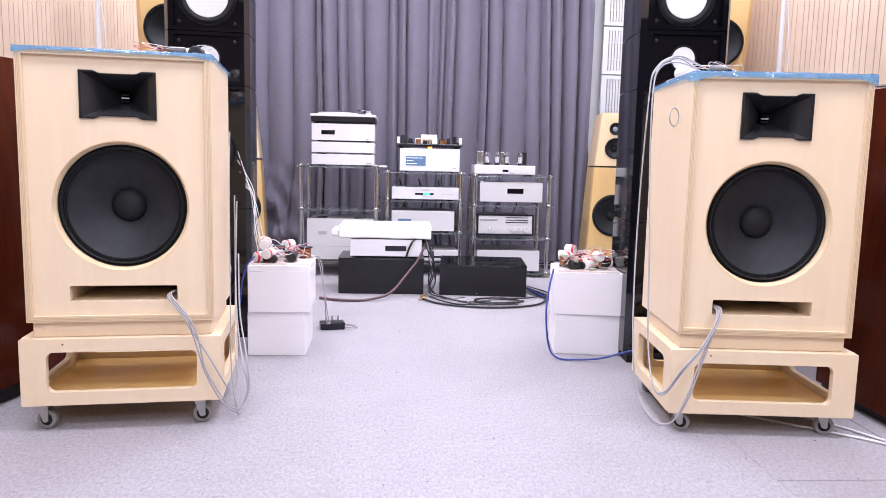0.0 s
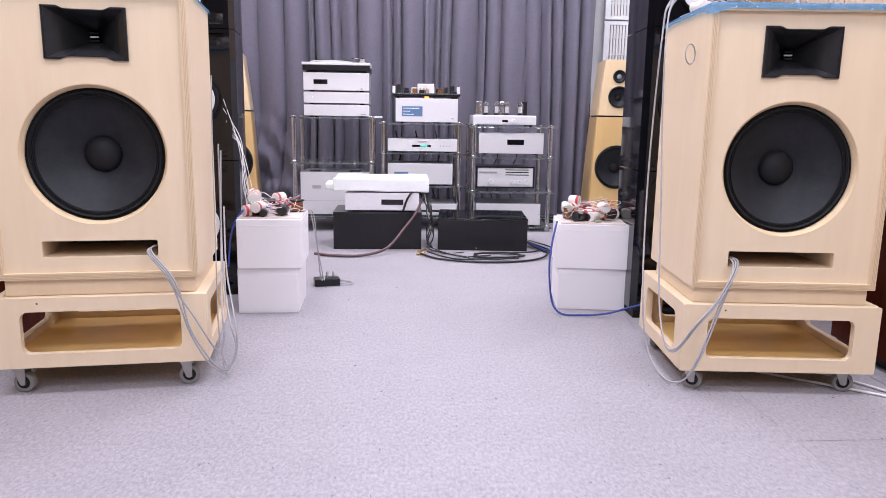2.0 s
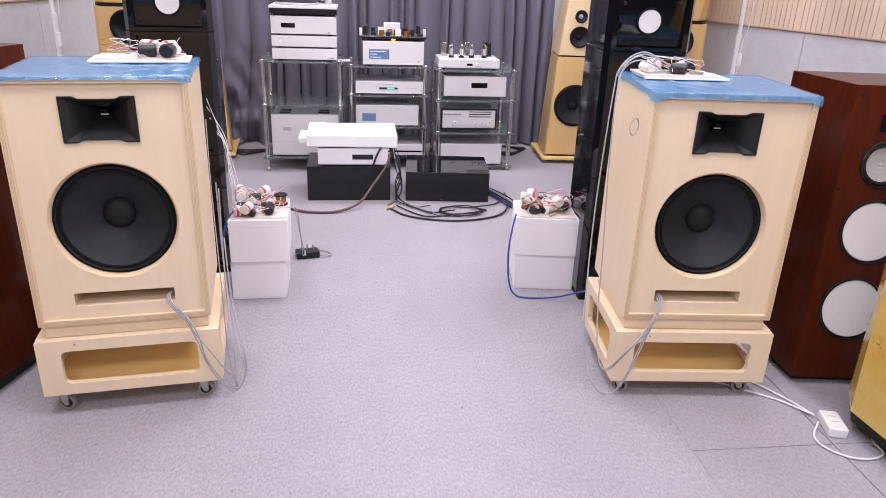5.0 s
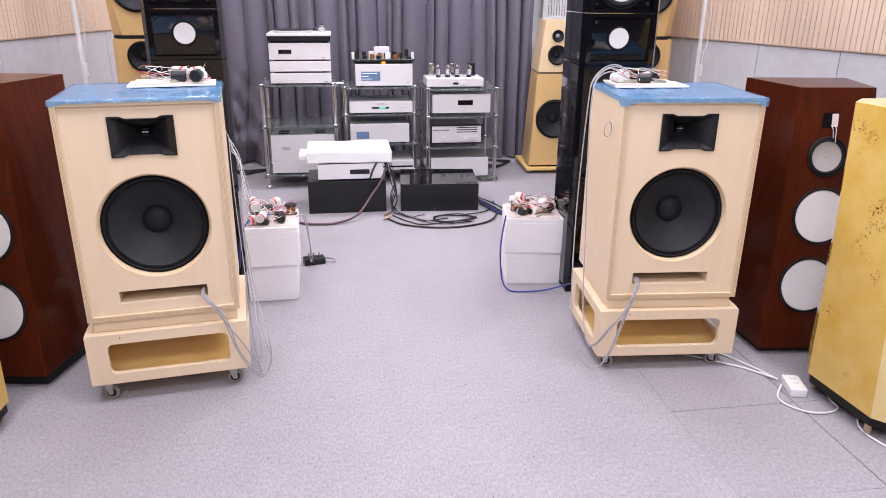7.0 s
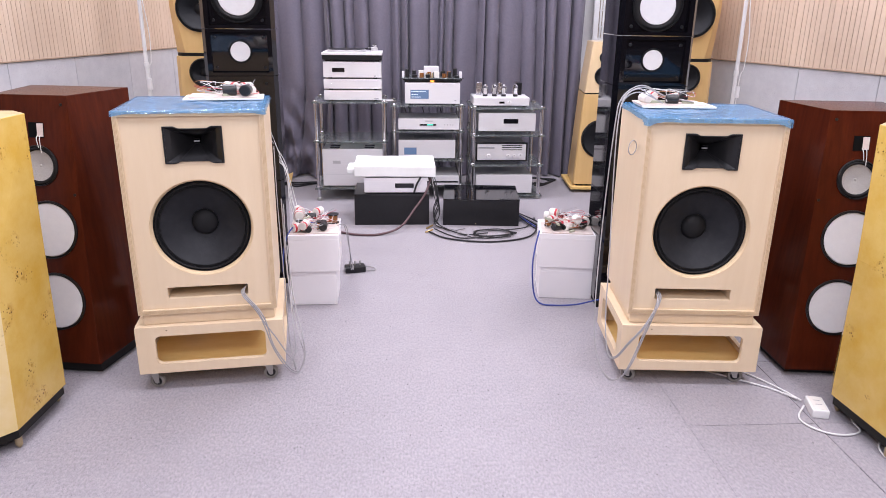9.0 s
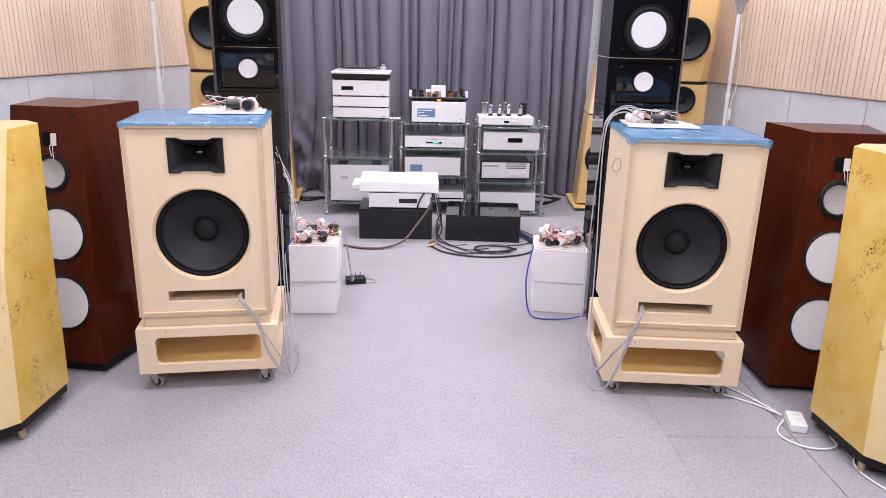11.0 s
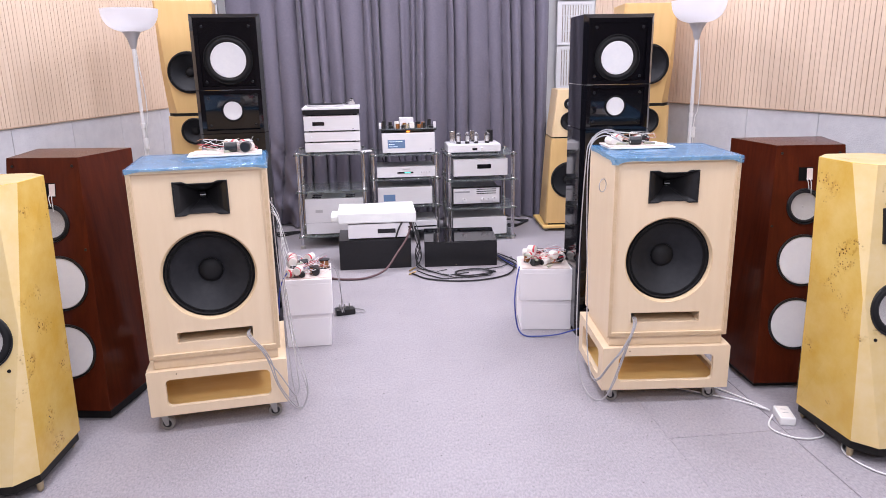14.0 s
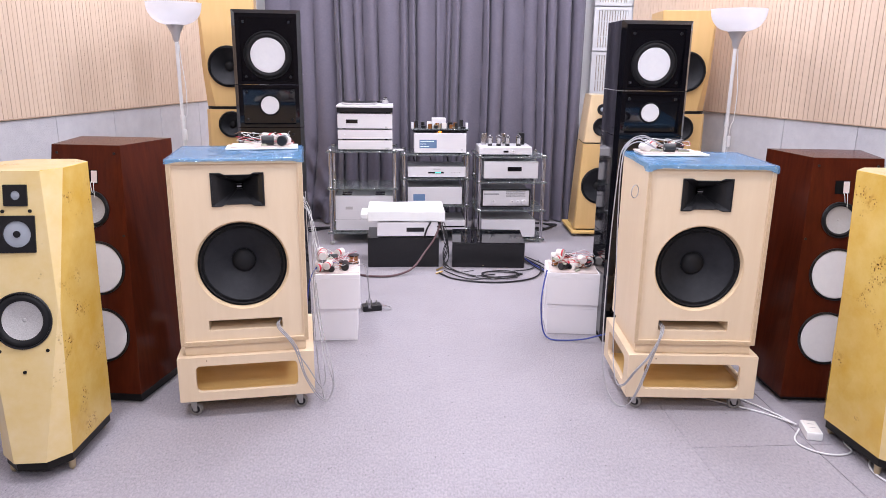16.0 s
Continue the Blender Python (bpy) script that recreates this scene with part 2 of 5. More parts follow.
CABLE_BLUE = mat("blue_cable", (0.025, 0.05, 0.27), 0.45)
CABLE_ROSE = mat("dark_rose_cable", (0.11, 0.06, 0.065), 0.5)
GOLD = mat("gold_plug", (0.65, 0.45, 0.18), 0.3, 0.9)
LED_PANEL = mat("led_panel", (1, 1, 1), 0.5, emit=(0.97, 0.97, 1.0), strength=2.2)


# ---- geometry helpers ----
ROUND = set()  # meshes of cables and cloth, shaded smooth all over


def mesh_of(name, bm, smooth=21.0):
    flat = id(bm) not in ROUND
    if not flat:
        ROUND.discard(id(bm))
        smooth = 75.0
    bm.normal_update()
    me = bpy.data.meshes.new(name)
    bm.to_mesh(me)
    bm.free()
    me.shade_smooth()
    me.set_sharp_from_angle(angle=radians(smooth))
    if flat:
        level(me)
    return me


def level(me):
    """Large faces stay plane; only the small ones of bevels and rounds are shaded smooth."""
    for p in me.polygons:
        if p.area > 0.0015:
            p.use_smooth = False


def part(name, bm, material, parent=None, label=""):
    me = mesh_of(name, bm)
    for m in material if isinstance(material, (list, tuple)) else [material]:
        me.materials.append(m)
    ob = new(name, me)
    if parent:
        ob.parent = parent
    return tagged(ob, label)


def thing(name, label, category, m, group=""):
    ob = new(name)
    ob.empty_display_size = 0.05
    ob.matrix_basis = m
    return tagged(ob, label, category, group)


def box(x0, x1, y0, y1, z0, z1, bevel=0.0, bm=None, seg=2):
    own = bmesh.new()
    bmesh.ops.create_cube(own, size=1.0, matrix=Matrix.Translation(((x0 + x1) / 2, (y0 + y1) / 2, (z0 + z1) / 2)) @ Matrix.Diagonal((x1 - x0, y1 - y0, z1 - z0, 1)))
    if bevel:
        bmesh.ops.bevel(own, geom=own.edges[:], offset=bevel, segments=seg, profile=0.5, affect="EDGES")
    return merge(bm, own)


def merge(bm, own, m=None):
    if m is not None:
        own.transform(m)
    if bm is None:
        return own
    me = bpy.data.meshes.new("scrap")
    own.to_mesh(me)
    own.free()
    bm.from_mesh(me)
    bpy.data.meshes.remove(me)
    return bm


def lathe(profile, seg=48, m=None, bm=None, closed=False):
    """Turns a list of (radius, height) round z."""
    own = bmesh.new()
    rings = []
    for r, h in profile:
        if r < 1e-5:
            rings.append([own.verts.new((0, 0, h))])
        else:
            rings.append([own.verts.new((r * math.cos(2 * math.pi * k / seg), r * math.sin(2 * math.pi * k / seg), h)) for k in range(seg)])
    for a, b in zip(rings, rings[1:]):
        for k in range(seg):
            quad = [a[k % len(a)], a[(k + 1) % len(a)], b[(k + 1) % len(b)], b[k % len(b)]]
            quad = [v for n, v in enumerate(quad) if v not in quad[:n]]
            if len(quad) > 2:
                own.faces.new(quad)
    return merge(bm, own, m)


def rod(r, h, seg=20, m=None, bm=None, bevel=0.0):
    b = min(bevel, r * 0.5)
    prof = [(0, 0), (r - b, 0), (r, b), (r, h - b), (r - b, h), (0, h)] if b else [(0, 0), (r, 0), (r, h), (0, h)]
    return lathe(prof, seg, m, bm)


FRONT = pose(0, 0, 0, 90, 0, 0)  # turns a lathe's z towards -y, the front


def front_at(x, y, z):
    return pose(x, y, z, 90, 0, 0)


def slab(outline, holes, y0, y1, bm=None):
    """A board in the xz plane from y0 (front) to y1, with openings through it."""
    from mathutils.geometry import tessellate_polygon
    own = bmesh.new()
    loops = [outline] + list(holes)
    flat = [Vector((x, 0, z)) for loop in loops for x, z in loop]
    tris = tessellate_polygon([[Vector((x, z, 0)) for x, z in loop] for loop in loops])
    a = [own.verts.new((p.x, y0, p.z)) for p in flat]
    b = [own.verts.new((p.x, y1, p.z)) for p in flat]
    for t in tris:
        own.faces.new([a[i] for i in t])
        own.faces.new([b[i] for i in reversed(t)])
    n = 0
    for loop in loops:
        for k in range(len(loop)):
            i, j = n + k, n + (k + 1) % len(loop)
            own.faces.new([a[i], a[j], b[j], b[i]])
        n += len(loop)
    bmesh.ops.recalc_face_normals(own, faces=own.faces[:])
    return merge(bm, own)


def rect(x0, x1, z0, z1, r=0.0, seg=5):
    if not r:
        return [(x0, z0), (x1, z0), (x1, z1), (x0, z1)]
    out = []
    for cx, cz, a in ((x1 - r, z0 + r, -90), (x1 - r, z1 - r, 0), (x0 + r, z1 - r, 90), (x0 + r, z0 + r, 180)):
        out += [(cx + r * math.cos(radians(a + 90 * k / seg)), cz + r * math.sin(radians(a + 90 * k / seg))) for k in range(seg + 1)]
    return out


def circle(cx, cz, r, seg=56):
    return [(cx + r * math.cos(2 * math.pi * k / seg), cz + r * math.sin(2 * math.pi * k / seg)) for k in range(seg)]


def prism(low, high, z0, z1, bm=None, bevel=0.0):
    """A solid between a polygon at z0 and one with as many corners at z1."""
    own = bmesh.new()
    a = [own.verts.new((x, y, z0)) for x, y in low]
    b = [own.verts.new((x, y, z1)) for x, y in high]
    own.faces.new(a[::-1])
    own.faces.new(b)
    for k in range(len(a)):
        j = (k + 1) % len(a)
        own.faces.new([a[k], a[j], b[j], b[k]])
    bmesh.ops.recalc_face_normals(own, faces=own.faces[:])
    if bevel:
        bmesh.ops.bevel(own, geom=own.edges[:], offset=bevel, segments=2, profile=0.5, affect="EDGES")
    return merge(bm, own)


def stacked(rings, levels, bevel=0.0):
    """A solid through polygons of equal count, one above the other."""
    own = bmesh.new()
    vs = [[own.verts.new((x, y, z)) for x, y in ring] for ring, z in zip(rings, levels)]
    own.faces.new(vs[0][::-1])
    own.faces.new(vs[-1])
    for a, b in zip(vs, vs[1:]):
        for k in range(len(a)):
            j = (k + 1) % len(a)
            own.faces.new([a[k], a[j], b[j]])
            own.faces.new([a[k], b[j], b[k]])
    bmesh.ops.recalc_face_normals(own, faces=own.faces[:])
    if bevel:
        bmesh.ops.dissolve_limit(own, angle_limit=radians(1.5), verts=own.verts[:], edges=own.edges[:])
        bmesh.ops.bevel(own, geom=own.edges[:], offset=bevel, segments=1, profile=0.5, affect="EDGES")
    return own


def smooth_path(points, steps=8):
    pts = [Vector(p) for p in points]
    pts = [2 * pts[0] - pts[1]] + pts + [2 * pts[-1] - pts[-2]]
    out = []
    for i in range(1, len(pts) - 2):
        p0, p1, p2, p3 = pts[i - 1:i + 3]
        for k in range(steps):
            t = k / steps
            out.append(0.5 * (2 * p1 + (p2 - p0) * t + (2 * p0 - 5 * p1 + 4 * p2 - p3) * t * t + (3 * p1 - p0 - 3 * p2 + p3) * t ** 3))
    return out + [pts[-2]]


def tube(points, r, seg=8, steps=8, bm=None, flat=False):
    own = bmesh.new()
    path = points if flat else smooth_path(points, steps)
    path = [Vector(p) for p in path]
    up, rings = Vector((0.3, 0.2, 1)).normalized(), []
    for i, p in enumerate(path):
        d = (path[min(i + 1, len(path) - 1)] - path[max(i - 1, 0)]).normalized()
        s = d.cross(up)
        if s.length < 1e-3:
            s = d.cross(Vector((1, 0, 0)))
        s.normalize()
        n = s.cross(d).normalized()
        up = n
        rings.append([own.verts.new(p + r * (math.cos(2 * math.pi * k / seg) * s + math.sin(2 * math.pi * k / seg) * n)) for k in range(seg)])
    for a, b in zip(rings, rings[1:]):
        for k in range(seg):
            own.faces.new([a[k], a[(k + 1) % seg], b[(k + 1) % seg], b[k]])
    own.faces.new(rings[0][::-1])
    own.faces.new(rings[-1])
    bmesh.ops.recalc_face_normals(own, faces=own.faces[:])
    own = merge(bm, own)
    ROUND.add(id(own))
    return own


HOLES = {}


def carve_all():
    """Cuts the driver openings through the cabinets, as real holes in the meshes."""
    for host, cuts in HOLES.items():
        bm = bmesh.new()
        for m, r, d in cuts:
            rod(r, d + 0.05, 48, m @ pose(0, 0, -d), bm)
        bmesh.ops.recalc_face_normals(bm, faces=bm.faces[:])
        me = bpy.data.meshes.new("cutter")
        bm.to_mesh(me)
        bm.free()
        tool, work = new("cutter", me), new("work", host.data)
        mod = work.modifiers.new("cut", "BOOLEAN")
        mod.operation, mod.object, mod.solver = "DIFFERENCE", tool, "EXACT"
        bpy.context.view_layer.update()
        dg = bpy.context.evaluated_depsgraph_get()
        made = bpy.data.meshes.new_from_object(work.evaluated_get(dg))
        made.set_sharp_from_angle(angle=radians(21))
        level(made)
        host.data = made
        for o in (tool, work):
            bpy.data.objects.remove(o)
        bpy.data.meshes.remove(me)
    HOLES.clear()


def cable(name, points, r, material, label, category="cable", group=""):
    ob = part(name, tube(points, r), material)
    return tagged(ob, label, category, group)


# ---- the room ----
# the side walls lean inwards towards the curtain
def wall_frame(ax, ay, bx, by):
    """Pose with x along the wall from a to b, and its length; the wall's face is at local y = 0."""
    d = Vector((bx - ax, by - ay, 0))
    return pose(ax, ay, 0, 0, 0, math.degrees(math.atan2(d.y, d.x))), d.length


RAIL = 1.22
LEFT_A, LEFT_B = (-3.65, -3.45), (-1.31, 5.12)
RIGHT_A, RIGHT_B = (1.72, 4.76), (4.47, -3.45)


def side_wall(name, a, b, offset):
    m, length = wall_frame(*a, *b)
    wall = part(name, box(0, length, 0.06, 0.2, 0, CEILING), WHITE_WALL)
    wall.matrix_basis = m
    tagged(wall, "side wall with pale ribbed wood above grey felt panels", "wall", kind="structure")
    back = part("slat_backing", box(0, length, 0.022, 0.058, RAIL, CEILING - 0.004), GROOVE, wall)
    bm = bmesh.new()
    wide, gap, x = 0.0290, 0.0030, 0.0
    rng = random.Random(4)
    while x < length - 0.06:
        pitch = wide * (1.45 if rng.random() < 0.06 else 1.0)
        d = rng.uniform(0, 0.0012)
        vs = [bm.verts.new(p) for p in ((x, d, RAIL), (x + pitch - gap, d, RAIL), (x + pitch - gap, d, CEILING - 0.006), (x, d, CEILING - 0.006),
                                        (x, 0.02, RAIL), (x + pitch - gap, 0.02, RAIL), (x + pitch - gap, 0.02, CEILING - 0.006), (x, 0.02, CEILING - 0.006))]
        for f in ((0, 1, 2, 3), (0, 4, 5, 1), (1, 5, 6, 2), (0, 3, 7, 4)):
            bm.faces.new([vs[i] for i in f])
        x += pitch
    slats = part("wood_slat", bm, SLAT, wall, "pale ribbed wood slats")
    tagged(slats, kind="stuff")
    part("rail_strip", box(0, length, -0.002, 0.022, RAIL - 0.006, RAIL), GROOVE, wall)
    w, x = 0.475, offset - 0.475
    while x < length - 0.05:
        part("felt_panel", box(max(x, 0.0) + 0.0015, min(x + w, length) - 0.0015, 0.006, 0.056, 0.004, RAIL - 0.008, 0.002), FELT, wall)
        x += w
    return wall


side_wall("wall_west", LEFT_A, LEFT_B, 0.25)
side_wall("wall_east", RIGHT_A, RIGHT_B, 0.075)
tagged(part("wall_north", box(-1.9, 2.5, 6.42, 6.56, 0, CEILING), WHITE_WALL), "plain white wall behind the grey curtain", "wall", kind="structure")
# south wall is never in view; its darkness only shapes reflections
tagged(part("wall_south", box(-3.8, 4.7, -3.6, -3.46, 0, CEILING), DARK_BACK_WALL), "unseen back wall, kept dark for the glossy reflections", "wall", kind="structure")
tagged(part("wall_return_west", box(-2.3, -1.30, 5.13, 5.2, 0, CEILING), WHITE_WALL), "short white return wall", "wall", kind="structure")
tagged(part("wall_return_east", box(1.95, 2.6, 4.9, 5.0, 0, CEILING), WHITE_WALL), "short white return wall", "wall", kind="structure")
tagged(part("wall_corner_west", box(-1.94, -1.84, 5.2, 6.44, 0, CEILING), WHITE_WALL), "short white side wall", "wall", kind="structure")
tagged(part("wall_corner_east", box(2.30, 2.4, 4.95, 6.44, 0, CEILING), WHITE_WALL), "short white side wall", "wall", kind="structure")

ceiling = tagged(part("ceiling", box(-4.2, 5.0, -3.7, 6.6, CEILING, CEILING + 0.12), CEIL), "plain white ceiling", "ceiling", kind="structure")


def ceiling_light(x, y):
    t = thing("ceiling_light", "square flush white ceiling light panel", "ceiling light", pose(x, y, CEILING), "ceiling light panels")
    part("frame", frame_flat(0.31, 0.285, -0.022, -0.001), WHITE_METAL, t)
    part("diffuser", box(-0.284, 0.284, -0.284, 0.284, -0.010, -0.002), LED_PANEL, t)
    lamp = bpy.data.lights.new("ceiling_light_glow", "AREA")
    lamp.shape, lamp.size, lamp.energy, lamp.color = "SQUARE", 0.55, LAMP_POWER, (0.925, 0.90, 1.03)
    ob = new("lamp", lamp)
    ob.parent = t
    ob.location = (0, 0, -0.026)


def frame_flat(a, b, z0, z1):
    bm = slab(rect(-a, a, -a, a), [rect(-b, b, -b, b)], z0, z1)
    bm.transform(Matrix(((1, 0, 0, 0), (0, 0, 1, 0), (0, 1, 0, 0), (0, 0, 0, 1))))
    bmesh.ops.recalc_face_normals(bm, faces=bm.faces[:])
    return bm


for lx in (-1.0, 0.35, 1.7):
    for ly in (-2.2, -0.4, 1.5, 3.3, 5.0):
        ceiling_light(lx, ly)

floor = tagged(part("floor", box(-4.2, 5.0, -3.7, 6.6, -0.12, -0.008), UNDERLAY), "grey carpet tile floor", "floor", kind="structure")


# ---- curtain ----
def curtain_sheet(x0, x1, y, z0, z1, seed, fold=0.098, depth=0.135, bunch=0.0):
    rng = random.Random(seed)
    nx, nz = int((x1 - x0) / 0.008), 84
    knots, x = [], 0.0
    while x < (x1 - x0) + 0.4:
        knots.append((x, rng.uniform(0.35, 1.4)))
        x += fold * rng.choice((0.55, 0.8, 1.0, 1.3, 2.1))
    shift = [rng.uniform(-1, 1) for _ in knots]
    bm = bmesh.new()
    grid = []
    for j in range(nz + 1):
        v = j / nz
        row = []
        for i in range(nx + 1):
            u0 = (x1 - x0) * i / nx
            sway = 0.05 * noise.noise((u0 * 1.6, v * 1.3, seed + 5)) + bunch * 0.5 * max(0.0, 0.30 - v) * max(0.0, 0.8 - u0)
            u = min(max(u0 + sway, 0.0), x1 - x0)
            k = max(n for n, (p, _) in enumerate(knots) if p <= u)
            p0, a0 = knots[k]
            p1, a1 = knots[k + 1]
            s = (u - p0) / (p1 - p0)
            wave = math.sin(math.pi * s) ** 0.5 * (a0 + (a1 - a0) * s)
            low = 1 - v
            d = -depth * wave * (0.75 + 0.45 * low) + 0.018 * low * noise.noise((u * 5, v * 2.5, seed)) + 0.02 * noise.noise((u * 1.4, v * 0.7, seed + 3))
            heap = max(0.0, 0.72 - u0) / 0.5 * max(0.0, 0.85 - v * (z1 - z0)) * bunch
            d += heap * 0.36 * noise.noise((u0 * 9 + v * 8, v * 13 - u0 * 4, seed + 9)) + heap * 0.07 * noise.noise((u0 * 24, v * 44, seed)) - heap * 0.05
            row.append(bm.verts.new((x0 + u0 + 0.03 * low * shift[k] * math.sin(math.pi * s), y + d, z0 + (z1 - z0) * v)))
        grid.append(row)
    for a, b in zip(grid, grid[1:]):
        for i in range(nx):
            bm.faces.new([a[i], a[i + 1], b[i + 1], b[i]])
    ext = bmesh.ops.extrude_face_region(bm, geom=bm.faces[:])
    for v in ext["geom"]:
        if isinstance(v, bmesh.types.BMVert):
            v.co.y += 0.004
    bmesh.ops.recalc_face_normals(bm, faces=bm.faces[:])
    ROUND.add(id(bm))
    return bm


for cx0, cx1, cy, seed in ((-1.22, 0.36, 6.13, 3), (0.30, 1.715, 6.17, 8)):
    ob = part("curtain", curtain_sheet(cx0, cx1, cy, 0.015, 2.74, seed, bunch=1.0 if cx0 < 0 else 0.0), CURTAIN)
    tagged(ob, "dark grey pleated floor-length curtain", "curtain", "curtains behind the racks")
rail = thing("curtain_rail", "white curtain rail under the ceiling", "curtain rail", pose(0, 6.12, 2.76))
part("track", box(-1.3, 1.8, -0.03, 0.03, 0, 0.03, 0.004), WHITE_METAL, rail)
for bx in (-1.2, -0.2, 0.8, 1.7):
    part("bracket", box(bx, bx + 0.03, -0.012, 0.012, 0.028, CEILING - 2.76), WHITE_METAL, rail)


# ---- wall grilles beside the curtain ----
def wall_grille(x, y, z0, rz, tiers):
    t = thing("wall_grille", "tall white slatted vent grille on the wall", "vent grille", pose(x, y, z0, 0, 0, rz), "wall grilles")
    w, h = 0.36, 0.40
    z = 0.0
    for n in range(tiers):
        part("grille_frame", slab(rect(-w / 2, w / 2, z, z + h), [rect(-w / 2 + 0.03, w / 2 - 0.03, z + 0.03, z + h - 0.03)], -0.03, 0.0), WHITE_METAL, t)
        part("backing", box(-w / 2 + 0.02, w / 2 - 0.02, -0.006, -0.001, z + 0.02, z + h - 0.02), GROOVE, t)
        for k in range(12):
            xx = -w / 2 + 0.04 + k * (w - 0.08) / 11
            part("slat", box(xx - 0.008, xx + 0.008, -0.024, -0.008, z + 0.03, z + h - 0.03), WHITE_METAL, t)
        for zz in (z + 0.13, z + 0.27):
            part("crossbar", box(-w / 2 + 0.03, w / 2 - 0.03, -0.028, -0.02, zz - 0.004, zz + 0.004), WHITE_METAL, t)
        z += h + 0.012


wall_grille(2.02, 6.30, 1.22, 0, 4)
wall_grille(-1.50, 6.30, 1.22, 0, 4)


# ---- drivers shared by the loudspeakers ----
def driver(parent, x, y, z, r, cone_mat, ring=0.22, depth=0.25, cap=0.27, cap_mat=None, tilt=0.0, name="woofer", rim_mat=None, proud=0.006, flat=False, host=None):
    """A cone driver that looks to -y: rim, rubber surround, cone, dust cap."""
    m = pose(x, y, z, 90 + tilt, 0, 0)
    if host and not flat:
        HOLES.setdefault(host, []).append((m, r * 0.93, depth * r + 0.02))
    ri = r * (1 - ring)
    rim = part(name, lathe([(r * 0.80, -0.03), (r, -0.012), (r, proud), (r * 0.955, proud + 0.002), (r * 0.93, proud * 0.2)], 56, m), rim_mat or SATIN_BLACK, parent)
    a = r * 0.935
    prof = [(a + (ri - a) * k / 10, 0.2 * proud + 0.06 * r * math.sin(math.pi * k / 10)) for k in range(11)]
    part("surround", lathe(prof, 56, m), RUBBER, rim)
    rc = cap * r
    if flat:
        prof = [(ri, 0.002), (ri * 0.97, 0.0045), (ri * 0.6, 0.003), (0, 0.002)]
        part("cone", lathe(prof, 56, m), cone_mat, rim)
    else:
        prof = [(ri, 0.0), (ri * 0.985, -0.003)] + [(ri * 0.985 + (rc - ri * 0.985) * k / 8, -0.003 - depth * r * (k / 8) ** 0.85) for k in range(1, 9)]
        part("cone", lathe(prof, 56, m), cone_mat, rim)
        h = prof[-1][1]
        part("dust_cap", lathe([(rc * math.cos(radians(9 * k)), h + 0.55 * rc * math.sin(radians(9 * k))) for k in range(11)], 40, m), cap_mat or cone_mat, rim)
    return rim


def castor(parent, x, y, top, swing):
    c = part("castor", box(-0.026, 0.026, -0.026, 0.026, top - 0.006, top, 0.002), STEEL, parent)
    c.location = (x, y, 0)
    c.rotation_euler = (0, 0, radians(swing))
    r = 0.030
    for s in (-1, 1):
        part("fork", prism([(s * 0.013, -0.014), (s * 0.0165, -0.014), (s * 0.0165, 0.002), (s * 0.013, 0.002)][::s], [(s * 0.013, -0.015), (s * 0.0165, -0.015), (s * 0.0165, 0.020), (s * 0.013, 0.020)][::s], r * 0.8, top - 0.005), STEEL, c)
    m = Matrix.Translation((0, -0.006, r)) @ pose(0, 0, 0, 0, 90, 0)
    part("tyre", lathe([(r * 0.62, -0.011), (r * 0.93, -0.011), (r, -0.006), (r, 0.006), (r * 0.93, 0.011), (r * 0.62, 0.011)], 28, m), CASTOR_RUBBER, c)
    part("hub", lathe([(0, -0.009), (r * 0.3, -0.012), (r * 0.62, -0.008), (r * 0.62, 0.008), (r * 0.3, 0.012), (0, 0.009)], 24, m), SATIN_BLACK, c)
    part("axle", rod(0.008, 0.036, 16, Matrix.Translation((-0.018, -0.006, r)) @ pose(0, 0, 0, 0, 90, 0)), STEEL, c)


